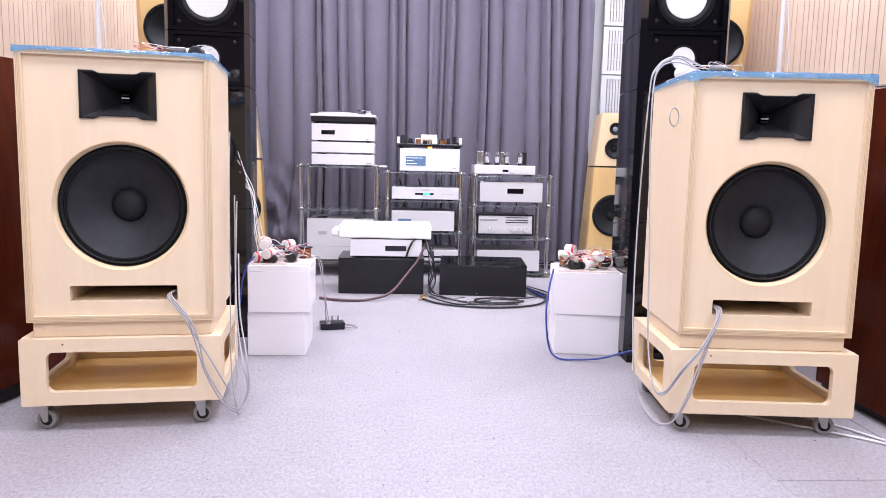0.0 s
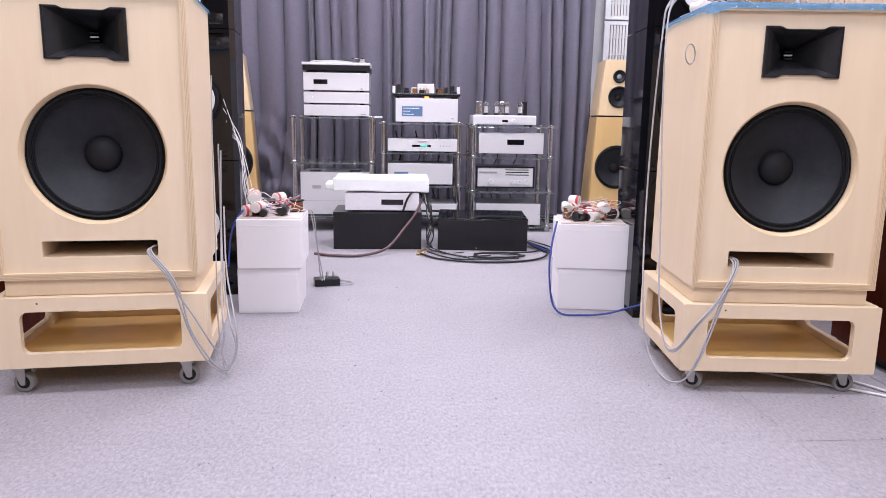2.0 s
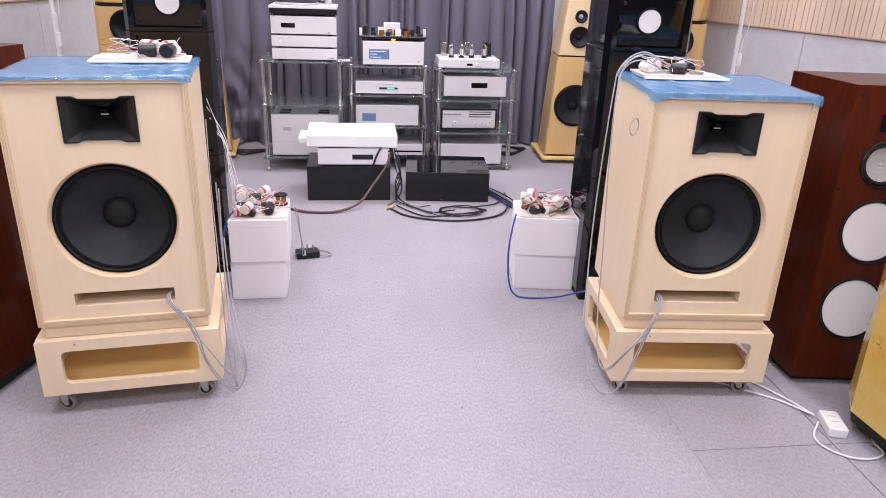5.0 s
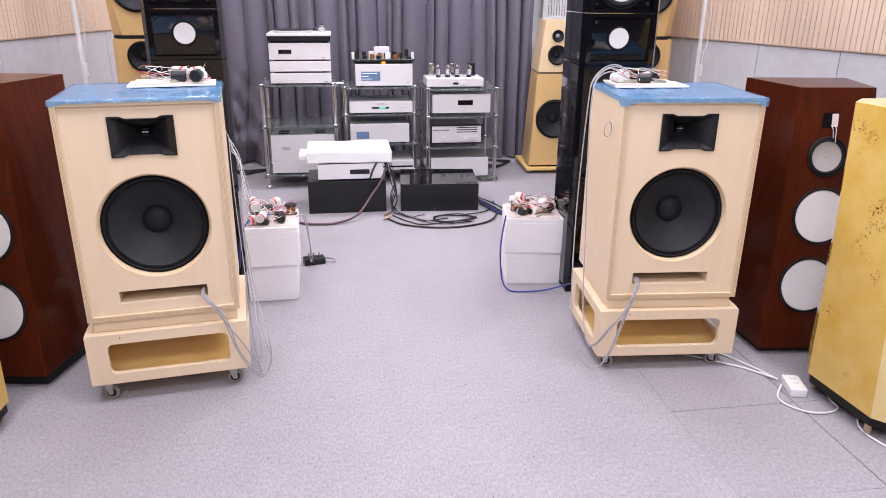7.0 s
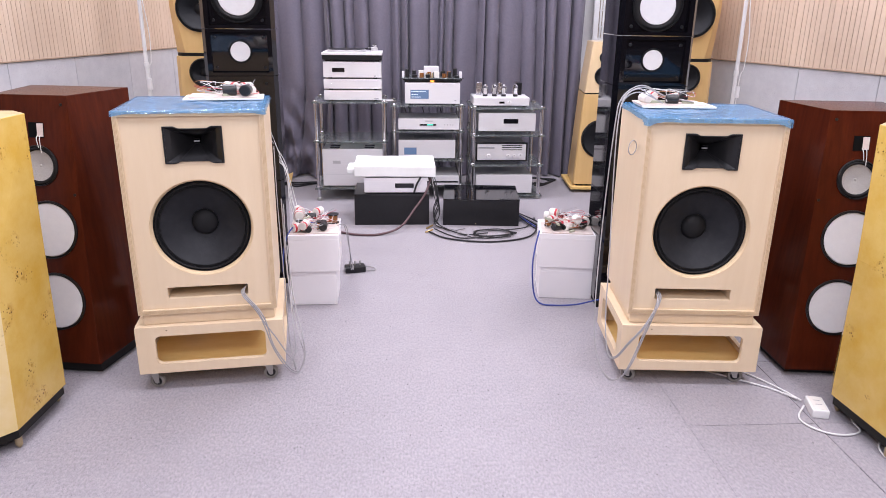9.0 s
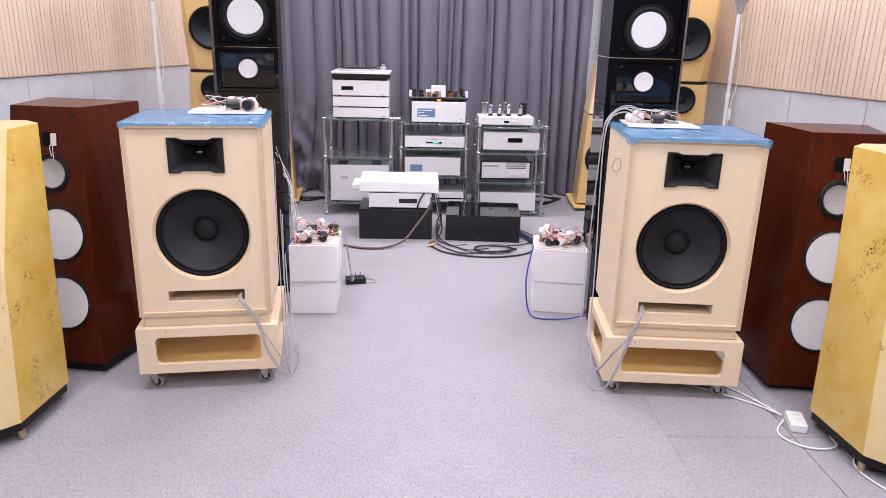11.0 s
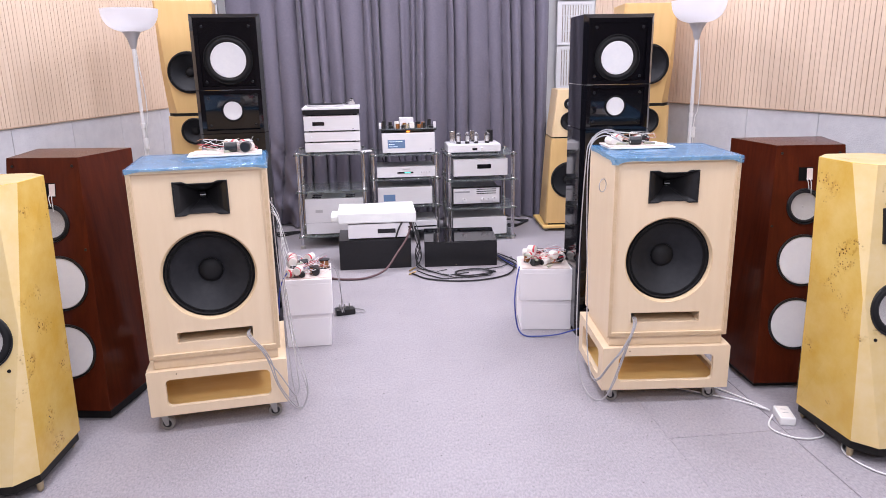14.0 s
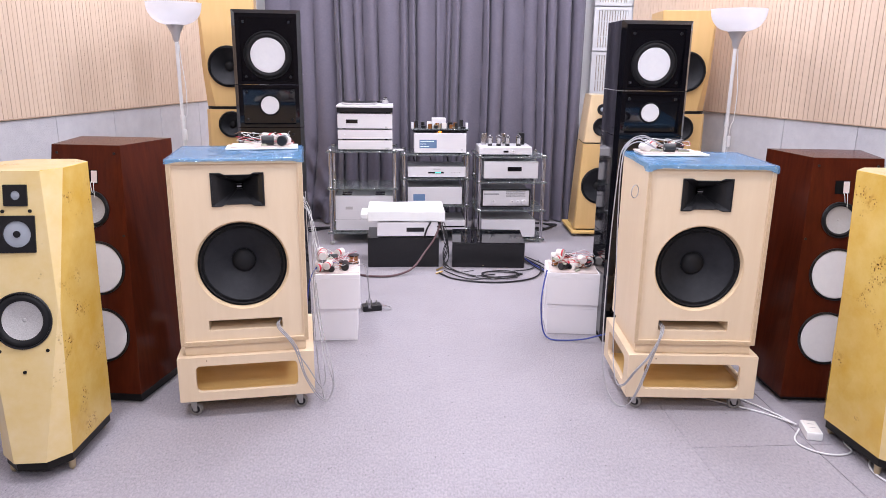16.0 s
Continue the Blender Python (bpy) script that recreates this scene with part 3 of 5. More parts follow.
# ---- the two birch loudspeakers ----
def birch_loudspeaker(x, y, rz, lift, label, swing, dx):
    t = thing("loudspeaker", label, "loudspeaker", pose(x, y, 0, 0, 0, rz), "birch loudspeakers on wheeled stands")
    W, D = 0.530, 0.44
    z0, z1 = lift + 0.250, lift + 1.042
    fy = 0.014
    # cabinet: sides, top, bottom, back, with the baffle set in
    th = 0.018
    sides = part("cabinet", box(-W / 2, -W / 2 + th, fy + 0.0006, fy + D, z0, z1, 0.0012), BIRCH, t)
    for n, b in (("side_panel", (W / 2 - th, W / 2, fy + 0.0006, fy + D, z0, z1)), ("top_panel", (-W / 2 + th, W / 2 - th, fy + 0.0006, fy + D, z1 - th, z1)),
                 ("bottom_panel", (-W / 2 + th, W / 2 - th, fy + 0.0006, fy + D, z0, z0 + th)), ("back_panel", (-W / 2 + th, W / 2 - th, fy + D - th, fy + D - 0.001, z0 + th, z1 - th))):
        part(n, box(*b, 0.0012), BIRCH, sides)
    part("plywood_edge", slab(rect(-W / 2, W / 2, z0, z1), [rect(-W / 2 + th, W / 2 - th, z0 + th, z1 - th)], fy - 0.001, fy + 0.0004), BIRCH_EDGE, sides, "layered plywood front edge")
    for q in (0.0035, 0.0075, 0.0115):
        part("plywood_line", slab(rect(-W / 2 + q, W / 2 - q, z0 + q, z1 - q), [rect(-W / 2 + q + 0.0016, W / 2 - q - 0.0016, z0 + q + 0.0016, z1 - q - 0.0016)], fy - 0.0014, fy - 0.0008), PLY_DARK, sides)
    by = fy + 0.010
    hz, wz = lift + 0.917, lift + 0.594
    px0, px1, pz0, pz1 = dx - 0.152, dx + 0.152, lift + 0.311, lift + 0.357
    wr = 0.192
    # horn with a waisted flange
    hw, hh = 0.1055, 0.069

    def waist(s, half, deep, n=28):
        return [(-half + 2 * half * k / n, s * (hh - deep * min(1.0, max(0.0, (0.31 - abs(k / n - 0.5)) / 0.07)))) for k in range(n + 1)]
    outer = waist(-1, hw, 0.008) + waist(1, hw, 0.008)[::-1]
    mouth = waist(-1, hw - 0.006, 0.006) + waist(1, hw - 0.006, 0.006)[::-1]
    mouth = [(a * 0.995, b * 0.93) for a, b in mouth]
    baffle = part("baffle", slab(rect(-W / 2 + th, W / 2 - th, z0 + th, z1 - th),
                                 [[(a * 0.975 + dx, b * 0.965 + hz) for a, b in outer], circle(dx, wz, wr), rect(px0, px1, pz0, pz1, 0.004, 2)], by, by + 0.022), BIRCH, t)
    part("cutout_ring", lathe([(wr + 0.001, 0.0004), (wr - 0.0015, 0.0), (wr - 0.008, -0.010), (wr - 0.0105, -0.0215), (wr, -0.022)], 72, front_at(dx, by, wz)), BIRCH_CUT, baffle)
    part("inner_dark", box(dx - 0.125, dx + 0.125, by + 0.16, by + 0.17, hz - 0.09, hz + 0.09), DARK, baffle)
    part("port_tunnel", slab(rect(px0 - 0.012, px1 + 0.012, pz0 - 0.012, pz1 + 0.012), [rect(px0, px1, pz0, pz1, 0.004, 2)], by + 0.0225, by + 0.26), BIRCH, baffle)
    part("port_end", box(px0 - 0.01, px1 + 0.01, by + 0.262, by + 0.27, pz0 - 0.01, pz1 + 0.01), DARK, baffle)
    # woofer
    driver(t, dx, by + 0.024, wz, 0.1885, CONE, ring=0.12, depth=0.36, cap=0.27, cap_mat=RUBBER, proud=0.002, rim_mat=MATT_BLACK)
    ring = t.children[-1]
    for k in range(4):
        rr = 0.1712 - 0.0042 * k
        part("surround_rib", lathe([(rr + 0.0019, -0.001), (rr + 0.0007, 0.0045), (rr - 0.0007, 0.0045), (rr - 0.0019, -0.001)], 64, front_at(dx, by + 0.022, wz)), RUBBER, ring)
    horn = part("horn", slab([(a + dx, b + hz) for a, b in outer], [[(a + dx, b + hz) for a, b in mouth]], by - 0.006, by + 0.010), HORN, t)
    bm = bmesh.new()
    rings = []
    for k in range(9):
        s = k / 8
        f = 1 - s ** 0.75
        rings.append([bm.verts.new((dx + a * (0.12 + 0.88 * f), by - 0.004 + 0.11 * s, hz + b * (0.20 + 0.80 * f))) for a, b in mouth])
    for a, b in zip(rings, rings[1:]):
        for k in range(len(a)):
            bm.faces.new([a[k], b[k], b[(k + 1) % len(a)], a[(k + 1) % len(a)]])
    bmesh.ops.recalc_face_normals(bm, faces=bm.faces[:])
    part("flare", bm, HORN, horn)
    for zz in (-0.011, -0.001, 0.009):
        part("throat_fin", box(dx - 0.011, dx + 0.011, by + 0.082, by + 0.090, hz + zz - 0.0022, hz + zz + 0.0022, 0.0006), SILVER if zz == -0.001 else SATIN_BLACK, horn)
    for sx in (-1, 1):
        for sz in (-1, 1):
            part("screw", rod(0.0028, 0.002, 10, front_at(dx + sx * 0.1005, by - 0.006, hz + sz * 0.0635)), SATIN_BLACK, horn)
    # plinth and stand
    part("plinth", box(-W / 2 + 0.012, W / 2 - 0.012, 0.030, D - 0.02, lift + 0.202, z0 - 0.0015, 0.002), BIRCH, t)
    S, SD, sz0, sz1, st = 0.57, 0.475, lift, lift + 0.202, 0.021
    stand = part("stand", slab(rect(-S / 2, S / 2, sz0, sz1, 0.004, 2), [rect(-0.213, 0.213, sz0 + 0.040, sz1 - 0.040, 0.022)], 0, st), BIRCH, t)
    part("back_rail", slab(rect(-S / 2, S / 2, sz0, sz1), [rect(-0.213, 0.213, sz0 + 0.040, sz1 - 0.040, 0.022)], SD - st, SD), BIRCH, stand)
    for s in (-1, 1):
        bm = slab(rect(st + 0.0005, SD - st - 0.0005, sz0, sz1), [rect(0.075, SD - 0.075, sz0 + 0.040, sz1 - 0.040, 0.022)], -st / 2, st / 2)
        bm.transform(Matrix.Translation((s * (S / 2 - st / 2), 0, 0)) @ Matrix(((0, 1, 0, 0), (1, 0, 0, 0), (0, 0, 1, 0), (0, 0, 0, 1))))
        bmesh.ops.recalc_face_normals(bm, faces=bm.faces[:])
        part("side_rail", bm, BIRCH, stand)
    part("stand_top", box(-S / 2 + st, S / 2 - st, st, SD - st, sz1 - 0.02, sz1 - 0.0008), BIRCH, stand)
    # the amber light in the stand's opening is put into this board's colour
    part("stand_floor", box(-S / 2 + st, S / 2 - st, st, SD - st, sz0 + 0.002, sz0 + 0.018), BIRCH_RAW, stand)
    part("knot", rod(0.003, 0.0006, 10, front_at(-0.165, 0.0, lift + 0.186)), KNOT, stand)
    for cx, cy, a in ((-0.235, 0.05, swing), (0.215, 0.05, swing + 15), (-0.235, 0.42, swing + 60), (0.215, 0.42, swing - 50)):
        castor(t, cx, cy, lift, a)
    return t, z1


SPK_L = pose(-0.703, 2.178, 0, 0, 0, 7.2)
SPK_R = pose(1.249, 2.122, 0, 0, 0, -4.6)
birch_loudspeaker(-0.703, 2.178, 7.2, 0.084, "pale birch plywood loudspeaker with black horn and large woofer, on castors", 78, 0.005)
birch_loudspeaker(1.249, 2.122, -4.6, 0.070, "pale birch plywood loudspeaker with black horn, blue film on its top", 66, -0.010)
TOP_L, TOP_R = 0.084 + 1.042, 0.070 + 1.042


# ---- blue film over the loudspeakers ----
def blue_film(base, top, seed, drop):
    rng = random.Random(seed)
    W, D, y0 = 0.538, 0.450, 0.009
    n = 44
    bm = bmesh.new()
    rows = []
    skirt = [0.0, 0.25, 0.6, 1.0]
    def edge_drop(u):
        return drop * (0.92 + 0.12 * noise.noise((u * 3.0, seed, 0.3)) + 0.05 * noise.noise((u * 19.0, seed, 4.3)))
    ring = []
    for side, cnt in ((0, n), (1, 34), (2, n), (3, 34)):
        for k in range(cnt):
            s = k / cnt
            if side == 0:
                p = (-W / 2 + W * s, y0, 0, -1)
            elif side == 1:
                p = (W / 2, y0 + D * s, 1, 0)
            elif side == 2:
                p = (W / 2 - W * s, y0 + D, 0, 1)
            else:
                p = (-W / 2, y0 + D - D * s, -1, 0)
            ring.append(p)
    loops = []
    for lvl, f in enumerate(skirt):
        loop = []
        for k, (x, y, nx, ny) in enumerate(ring):
            u = 6.0 * k / len(ring)
            d = max(0.010, edge_drop(u))
            corner = 1.0 + 0.9 * math.exp(-min((x - W / 2) ** 2 + (y - y0) ** 2, (x + W / 2) ** 2 + (y - y0) ** 2) / 0.0012)
            out = (0.0015 + 0.013 * f * abs(noise.noise((u * 14, seed, lvl * 0.4)))) * (1 if lvl else 0.2)
            loop.append(bm.verts.new((x + nx * out, y + ny * out, top + 0.003 - f * d * corner)))
        loops.append(loop)
    for a, b in zip(loops, loops[1:]):
        for k in range(len(a)):
            bm.faces.new([a[k], b[k], b[(k + 1) % len(a)], a[(k + 1) % len(a)]])
    # top sheet with faint creases
    skirt_bm, bm = bm, bmesh.new()
    gx, gy = 44, 34
    grid = []
    for j in range(gy + 1):
        row = []
        for i in range(gx + 1):
            x, y = -W / 2 + W * i / gx, y0 + D * j / gy
            h = 0.003 + (0.003 * abs(noise.noise((x * 9, y * 7, seed))) + 0.0035 * (1 - abs(noise.noise((x * 11 + y * 6, y * 8, seed + 2)))) ** 6 if 0 < i < gx and 0 < j < gy else 0)
            row.append(bm.verts.new((x, y, top + h)))
        grid.append(row)
    for a, b in zip(grid, grid[1:]):
        for i in range(gx):
            bm.faces.new([a[i], a[i + 1], b[i + 1], b[i]])
    t = thing("plastic_film", "crumpled translucent blue plastic film over the loudspeaker top", "plastic film", base, "blue films")
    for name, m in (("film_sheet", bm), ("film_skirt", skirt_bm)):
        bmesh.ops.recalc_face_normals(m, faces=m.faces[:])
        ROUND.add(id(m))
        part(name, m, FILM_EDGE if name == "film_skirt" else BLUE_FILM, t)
    return t


blue_film(SPK_L, TOP_L, 2, 0.010)
blue_film(SPK_R, TOP_R, 9, 0.018)


# ---- mahogany loudspeakers ----
def mahogany_loudspeaker(x, y, rz, mirror, shifts, z0, z1, drop, label):
    t = thing("tower_loudspeaker", label, "loudspeaker", pose(x, y, 0, 0, 0, rz), "mahogany tower loudspeakers")
    low = [(-0.225, 0), (0.225, 0), (0.262, 0.42), (-0.262, 0.42)]
    high = [(-0.155, 0.16), (0.155, 0.16), (0.225, 0.50), (-0.225, 0.50)]
    body = part("cabinet", prism(low, high, z0, z1, bevel=0.002), MAHOGANY, t)
    part("base", prism([(a * 0.93, 0.03 + b * 0.9) for a, b in low], [(a * 0.93, 0.03 + b * 0.9) for a, b in low], 0.006, z0 + 0.004), BLACK_BASE, t)
    tilt = -math.degrees(math.atan2(0.16, z1 - z0))
    at = lambda z: 0.16 * (z - z0) / (z1 - z0) - 0.001
    for z, r, dx in ((0.318 - 0.3 * drop, 0.122, shifts[0]), (0.615 - 0.5 * drop, 0.120, shifts[1])):
        driver(t, dx, at(z), z, r, WHITE_CONE, ring=0.08, flat=True, tilt=tilt, proud=0.005)
    driver(t, -0.02 * mirror, at(0.872 - drop), 0.872 - drop, 0.082, MESH_CONE, ring=0.25, depth=0.14, cap=0.07, tilt=tilt, name="midrange", cap_mat=MESH_CONE, host=body)
    z = 1.012 - 0.8 * drop
    hole = part("tweeter_opening", box(-0.032, 0.032, -0.0015, 0.004, -0.030, 0.030), DARK, t)
    hole.matrix_basis = pose(-0.02 * mirror, at(z), z, tilt, 0, 0)
    part("opening_lining", box(0.004, 0.030, -0.0025, -0.0012, -0.026, 0.026), PCB, hole)
    for k in (0, 1):
        part("loose_wire", tube([(0.004 + 0.012 * k, 0.0, -0.02), (0.006 + 0.013 * k, -0.012, -0.035), (0.012 + 0.010 * k, -0.010, -0.07 - 0.02 * k)], 0.0016, 6), CABLE_WHITE, hole)
    for bx, bz in ((-0.13, z1 - 0.035), (0.13, z1 - 0.035), (-0.165, 0.76), (0.165, 0.76)):
        part("bolt", rod(0.006, 0.003, 12, pose(bx, at(bz), bz, 90 + tilt, 0, 0)), BLACK_BASE, t)
    for fx in (-0.17, 0.17):
        for fy in (0.06, 0.34):
            part("foot", rod(0.02, 0.024, 16, pose(fx, fy + 0.02, 0)), BLACK_BASE, t)
    return t


mahogany_loudspeaker(-1.425, 2.325, -9.0, -1, (0.058, 0.046), 0.055, 1.147, 0.0, "tall dark red mahogany tower loudspeaker with white cones")
mahogany_loudspeaker(1.937, 2.165, -6.0, 1, (-0.045, -0.018), 0.032, 1.120, 0.025, "tall dark mahogany tower loudspeaker with two white woofers")


# ---- burl loudspeakers ----
def burl_loudspeaker(x, y, rz, label):
    t = thing("burl_loudspeaker", label, "loudspeaker", pose(x, y, 0, 0, 0, rz), "burl veneer loudspeakers")
    z0, z1 = 0.082, 1.125
    half = {z0: [(0.056, 0.0), (0.124, 0.068), (0.157, 0.385)], 0.64: [(0.125, 0.0992), (0.130, 0.107), (0.166, 0.388)], z1: [(0.084, 0.19), (0.134, 0.262), (0.160, 0.430)]}
    rings = [[(-x, y) for x, y in h[:1]] + h + [(0.09, 0.50), (-0.09, 0.50)] + [(-x, y) for x, y in h[:0:-1]] for h in half.values()]
    low = rings[0]
    bm = stacked(rings, list(half), 0.0012)
    bm.normal_update()
    # faces turned forward or up take the paler tone
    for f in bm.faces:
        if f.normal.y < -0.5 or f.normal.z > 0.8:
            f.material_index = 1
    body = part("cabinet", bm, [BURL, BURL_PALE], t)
    part("base", prism([(a * 0.95, 0.012 + b * 0.95) for a, b in low], [(a * 0.95, 0.012 + b * 0.95) for a, b in low], 0.046, z0 + 0.002), BLACK_BASE, t)
    tilt = -math.degrees(math.atan2(0.19, z1 - z0))
    at = lambda z: 0.19 * (z - z0) / (z1 - z0) - 0.001
    driver(t, 0, at(0.60), 0.60, 0.104, MESH_CONE, ring=0.32, depth=0.12, cap=0.07, tilt=tilt, cap_mat=MESH_CONE, host=body)
    for name, z, a, h, r in (("midrange", 0.905, 0.062, 0.066, 0.047), ("tweeter", 1.040, 0.040, 0.038, 0.016)):
        p = part(name, slab(rect(-a, a, -h, h, 0.003, 2), [circle(0, 0, r, 36)], -0.006, 0.002), SATIN_BLACK, t)
        p.matrix_basis = pose(0, at(z), z, tilt, 0, 0)
        part("dome", lathe([(r + 0.002, 0.0005), (r * 0.8, 0.002), (r * 0.45, 0.004), (0, 0.005)], 36, FRONT), PALE_DOME, p)
        if r > 0.03:
            part("dome_mask", rod(r * 0.26, 0.008, 20, FRONT), SATIN_BLACK, p)
    for bx, bz in ((-0.082, 0.492), (0.082, 0.492), (-0.046, 0.985), (0.046, 0.985), (0.0, 0.415)):
        part("bolt", rod(0.0065, 0.003, 14, pose(bx, at(bz), bz, 90 + tilt, 0, 0)), BLACK_BASE, t)
    for fx, fy in ((-0.105, 0.09), (0.105, 0.09), (-0.11, 0.40), (0.11, 0.40)):
        part("foot", lathe([(0, 0), (0.004, 0), (0.012, 0.012), (0.013, 0.046), (0, 0.046)], 16, pose(fx, fy, 0)), BRASS, t)
    return t


burl_loudspeaker(-1.392, 1.690, 2.0, "faceted yellow burl veneer loudspeaker on brass spikes")
burl_loudspeaker(1.877, 1.500, -2.0, "faceted glossy burl veneer loudspeaker on a black base")


# ---- black towers ----
def picture_frame(w, z0, z1, border, slope, depth, top):
    """A bevelled front frame: it slopes in from the cabinet's sides to a flat lip round the panel."""
    bm = bmesh.new()
    loops = []
    for inset, low, high, y in ((0.0, 0.0, 0.0, depth), (slope, 0.0, slope if top else 0.0, 0.0), (border, 0.016, border if top else 0.016, 0.0), (border, 0.016, border if top else 0.016, depth)):
        a, b, c = w / 2 - inset, z0 + low, z1 - high
        loops.append([bm.verts.new(p) for p in ((-a, y, b), (a, y, b), (a, y, c), (-a, y, c))])
    for p, q in zip(loops, loops[1:] + loops[:1]):
        for k in range(4):
            bm.faces.new([p[k], p[(k + 1) % 4], q[(k + 1) % 4], q[k]])
    bmesh.ops.recalc_face_normals(bm, faces=bm.faces[:])
    return bm


def black_tower(x, y, rz, top, dx, wz, woofer, mid, label):
    t = thing("black_tower_loudspeaker", label, "loudspeaker", pose(x, y, 0, 0, 0, rz), "black tower loudspeakers")
    W, D, depth, border, lean = 0.362, 0.32, 0.034, 0.042, 4.4
    zs = (0.03, 0.60, 1.150, 1.380, top)
    slope = math.tan(radians(lean))
    foot = {}
    for n, (a, b) in enumerate(zip(zs, zs[1:])):
        a2, b2 = a + 0.0015, b - 0.0015
        mod = part("cabinet_module", box(-W / 2, W / 2, depth, D, a2, b2, 0.0015), PIANO, t)
        part("front_frame", picture_frame(W, a2, b2, border, 0.020, depth - 0.0005, n == 3), PIANO, mod)
        # the glossy panel leans forward inside its frame
        low, high = a2 + 0.017, b2 - (border if n == 3 else 0.017)
        h, c = high - low, (low + high) / 2
        mid_y = 0.5 * depth if n > 1 else depth - 0.006
        panel = part("front_panel", box(-W / 2 + border - 0.001, W / 2 - border + 0.001, 0.0, 0.004, -h / 2, h / 2, 0.0008), PIANO, mod)
        turn = lean if n > 1 else 0.0
        panel.matrix_basis = pose(0, mid_y, c, turn, 0, 0)
        foot[n] = (mid_y, c, math.tan(radians(turn)))
        for sx in (-1, 1):
            for zz in (-h / 2 + 0.022, h / 2 - 0.022):
                part("bolt", lathe([(0, 0.004), (0.004, 0.004), (0.0075, 0.003), (0.0075, -0.001), (0, -0.001)], 16, front_at(sx * (W / 2 - 0.062), 0.0, zz)), SATIN_BLACK, panel)

    def at(n, z):
        y0, c, k = foot[n]
        return y0 - (z - c) * k - 0.001
    driver(t, dx, at(3, wz), wz, woofer[0], WHITE_CONE, ring=woofer[1], depth=0.12, cap=0.3, flat=True, rim_mat=MATT_BLACK, tilt=lean)
    driver(t, dx, at(2, 1.270), 1.270, mid, WHITE_CONE, ring=0.15, flat=True, name="midrange", rim_mat=MATT_BLACK, tilt=lean)
    driver(t, 0, at(1, 0.86), 0.86, 0.118, WHITE_CONE, ring=0.24, flat=True, rim_mat=MATT_BLACK)
    driver(t, 0, at(0, 0.32), 0.32, 0.118, WHITE_CONE, ring=0.24, flat=True, rim_mat=MATT_BLACK)
    part("base", box(-W / 2 + 0.01, W / 2 - 0.01, 0.01, D - 0.01, 0.0, 0.031), BLACK_BASE, t)
    return t


black_tower(-0.745, 3.315, 6.0, 1.772, 0.002, 1.535, (0.128, 0.28), 0.058, "tall glossy piano-black tower loudspeaker with white cones")
black_tower(1.263, 2.935, -3.0, 1.728, -0.006, 1.512, (0.117, 0.29), 0.055, "tall glossy piano-black tower loudspeaker")


# ---- maple towers by the walls ----
def maple_tower(x, y, rz, top, label):
    t = thing("maple_tower_loudspeaker", label, "loudspeaker", pose(x, y, 0, 0, 0, rz), "tall maple tower loudspeakers")
    W, D = 0.335, 0.36

    def ring(s, c):
        w = W / 2 * s
        return [(-w + c, 0), (w - c, 0), (w, c), (w * 0.86, D), (-w * 0.86, D), (-w, c)]
    head = part("head", stacked([ring(0.88, 0.055), ring(0.96, 0.03), ring(0.985, 0.012)], [1.232, 1.47, top], 0.002), OAK, t)
    body = part("cabinet", prism(ring(0.98, 0.01), ring(0.88, 0.02), 0.06, 1.216, bevel=0.002), OAK, t)
    part("gap", prism(ring(0.84, 0.03), ring(0.84, 0.03), 1.215, 1.233), BLACK_BASE, t)
    driver(t, 0, -0.002, 1.470, 0.122, CONE, ring=0.14, depth=0.33, cap=0.24, cap_mat=RUBBER, host=head)
    driver(t, 0, -0.002, 1.124, 0.080, CONE, ring=0.2, depth=0.3, cap=0.3, cap_mat=RUBBER, name="midrange", host=body)
    driver(t, 0, -0.002, 0.62, 0.14, CONE, ring=0.14, depth=0.33, cap=0.24, cap_mat=RUBBER, host=body)
    part("base", box(-0.19, 0.19, -0.02, D + 0.02, 0.02, 0.062, 0.003), OAK, t)
    for fx in (-0.15, 0.15):
        for fy in (0.03, D - 0.03):
            part("foot", rod(0.018, 0.022, 14, pose(fx, fy, 0)), BLACK_BASE, t)
    return t


maple_tower(-1.060, 3.80, 4.0, 1.875, "tall honey maple tower loudspeaker with black drivers")
maple_tower(1.724, 3.68, -5.0, 1.828, "tall honey maple tower loudspeaker with separate head")


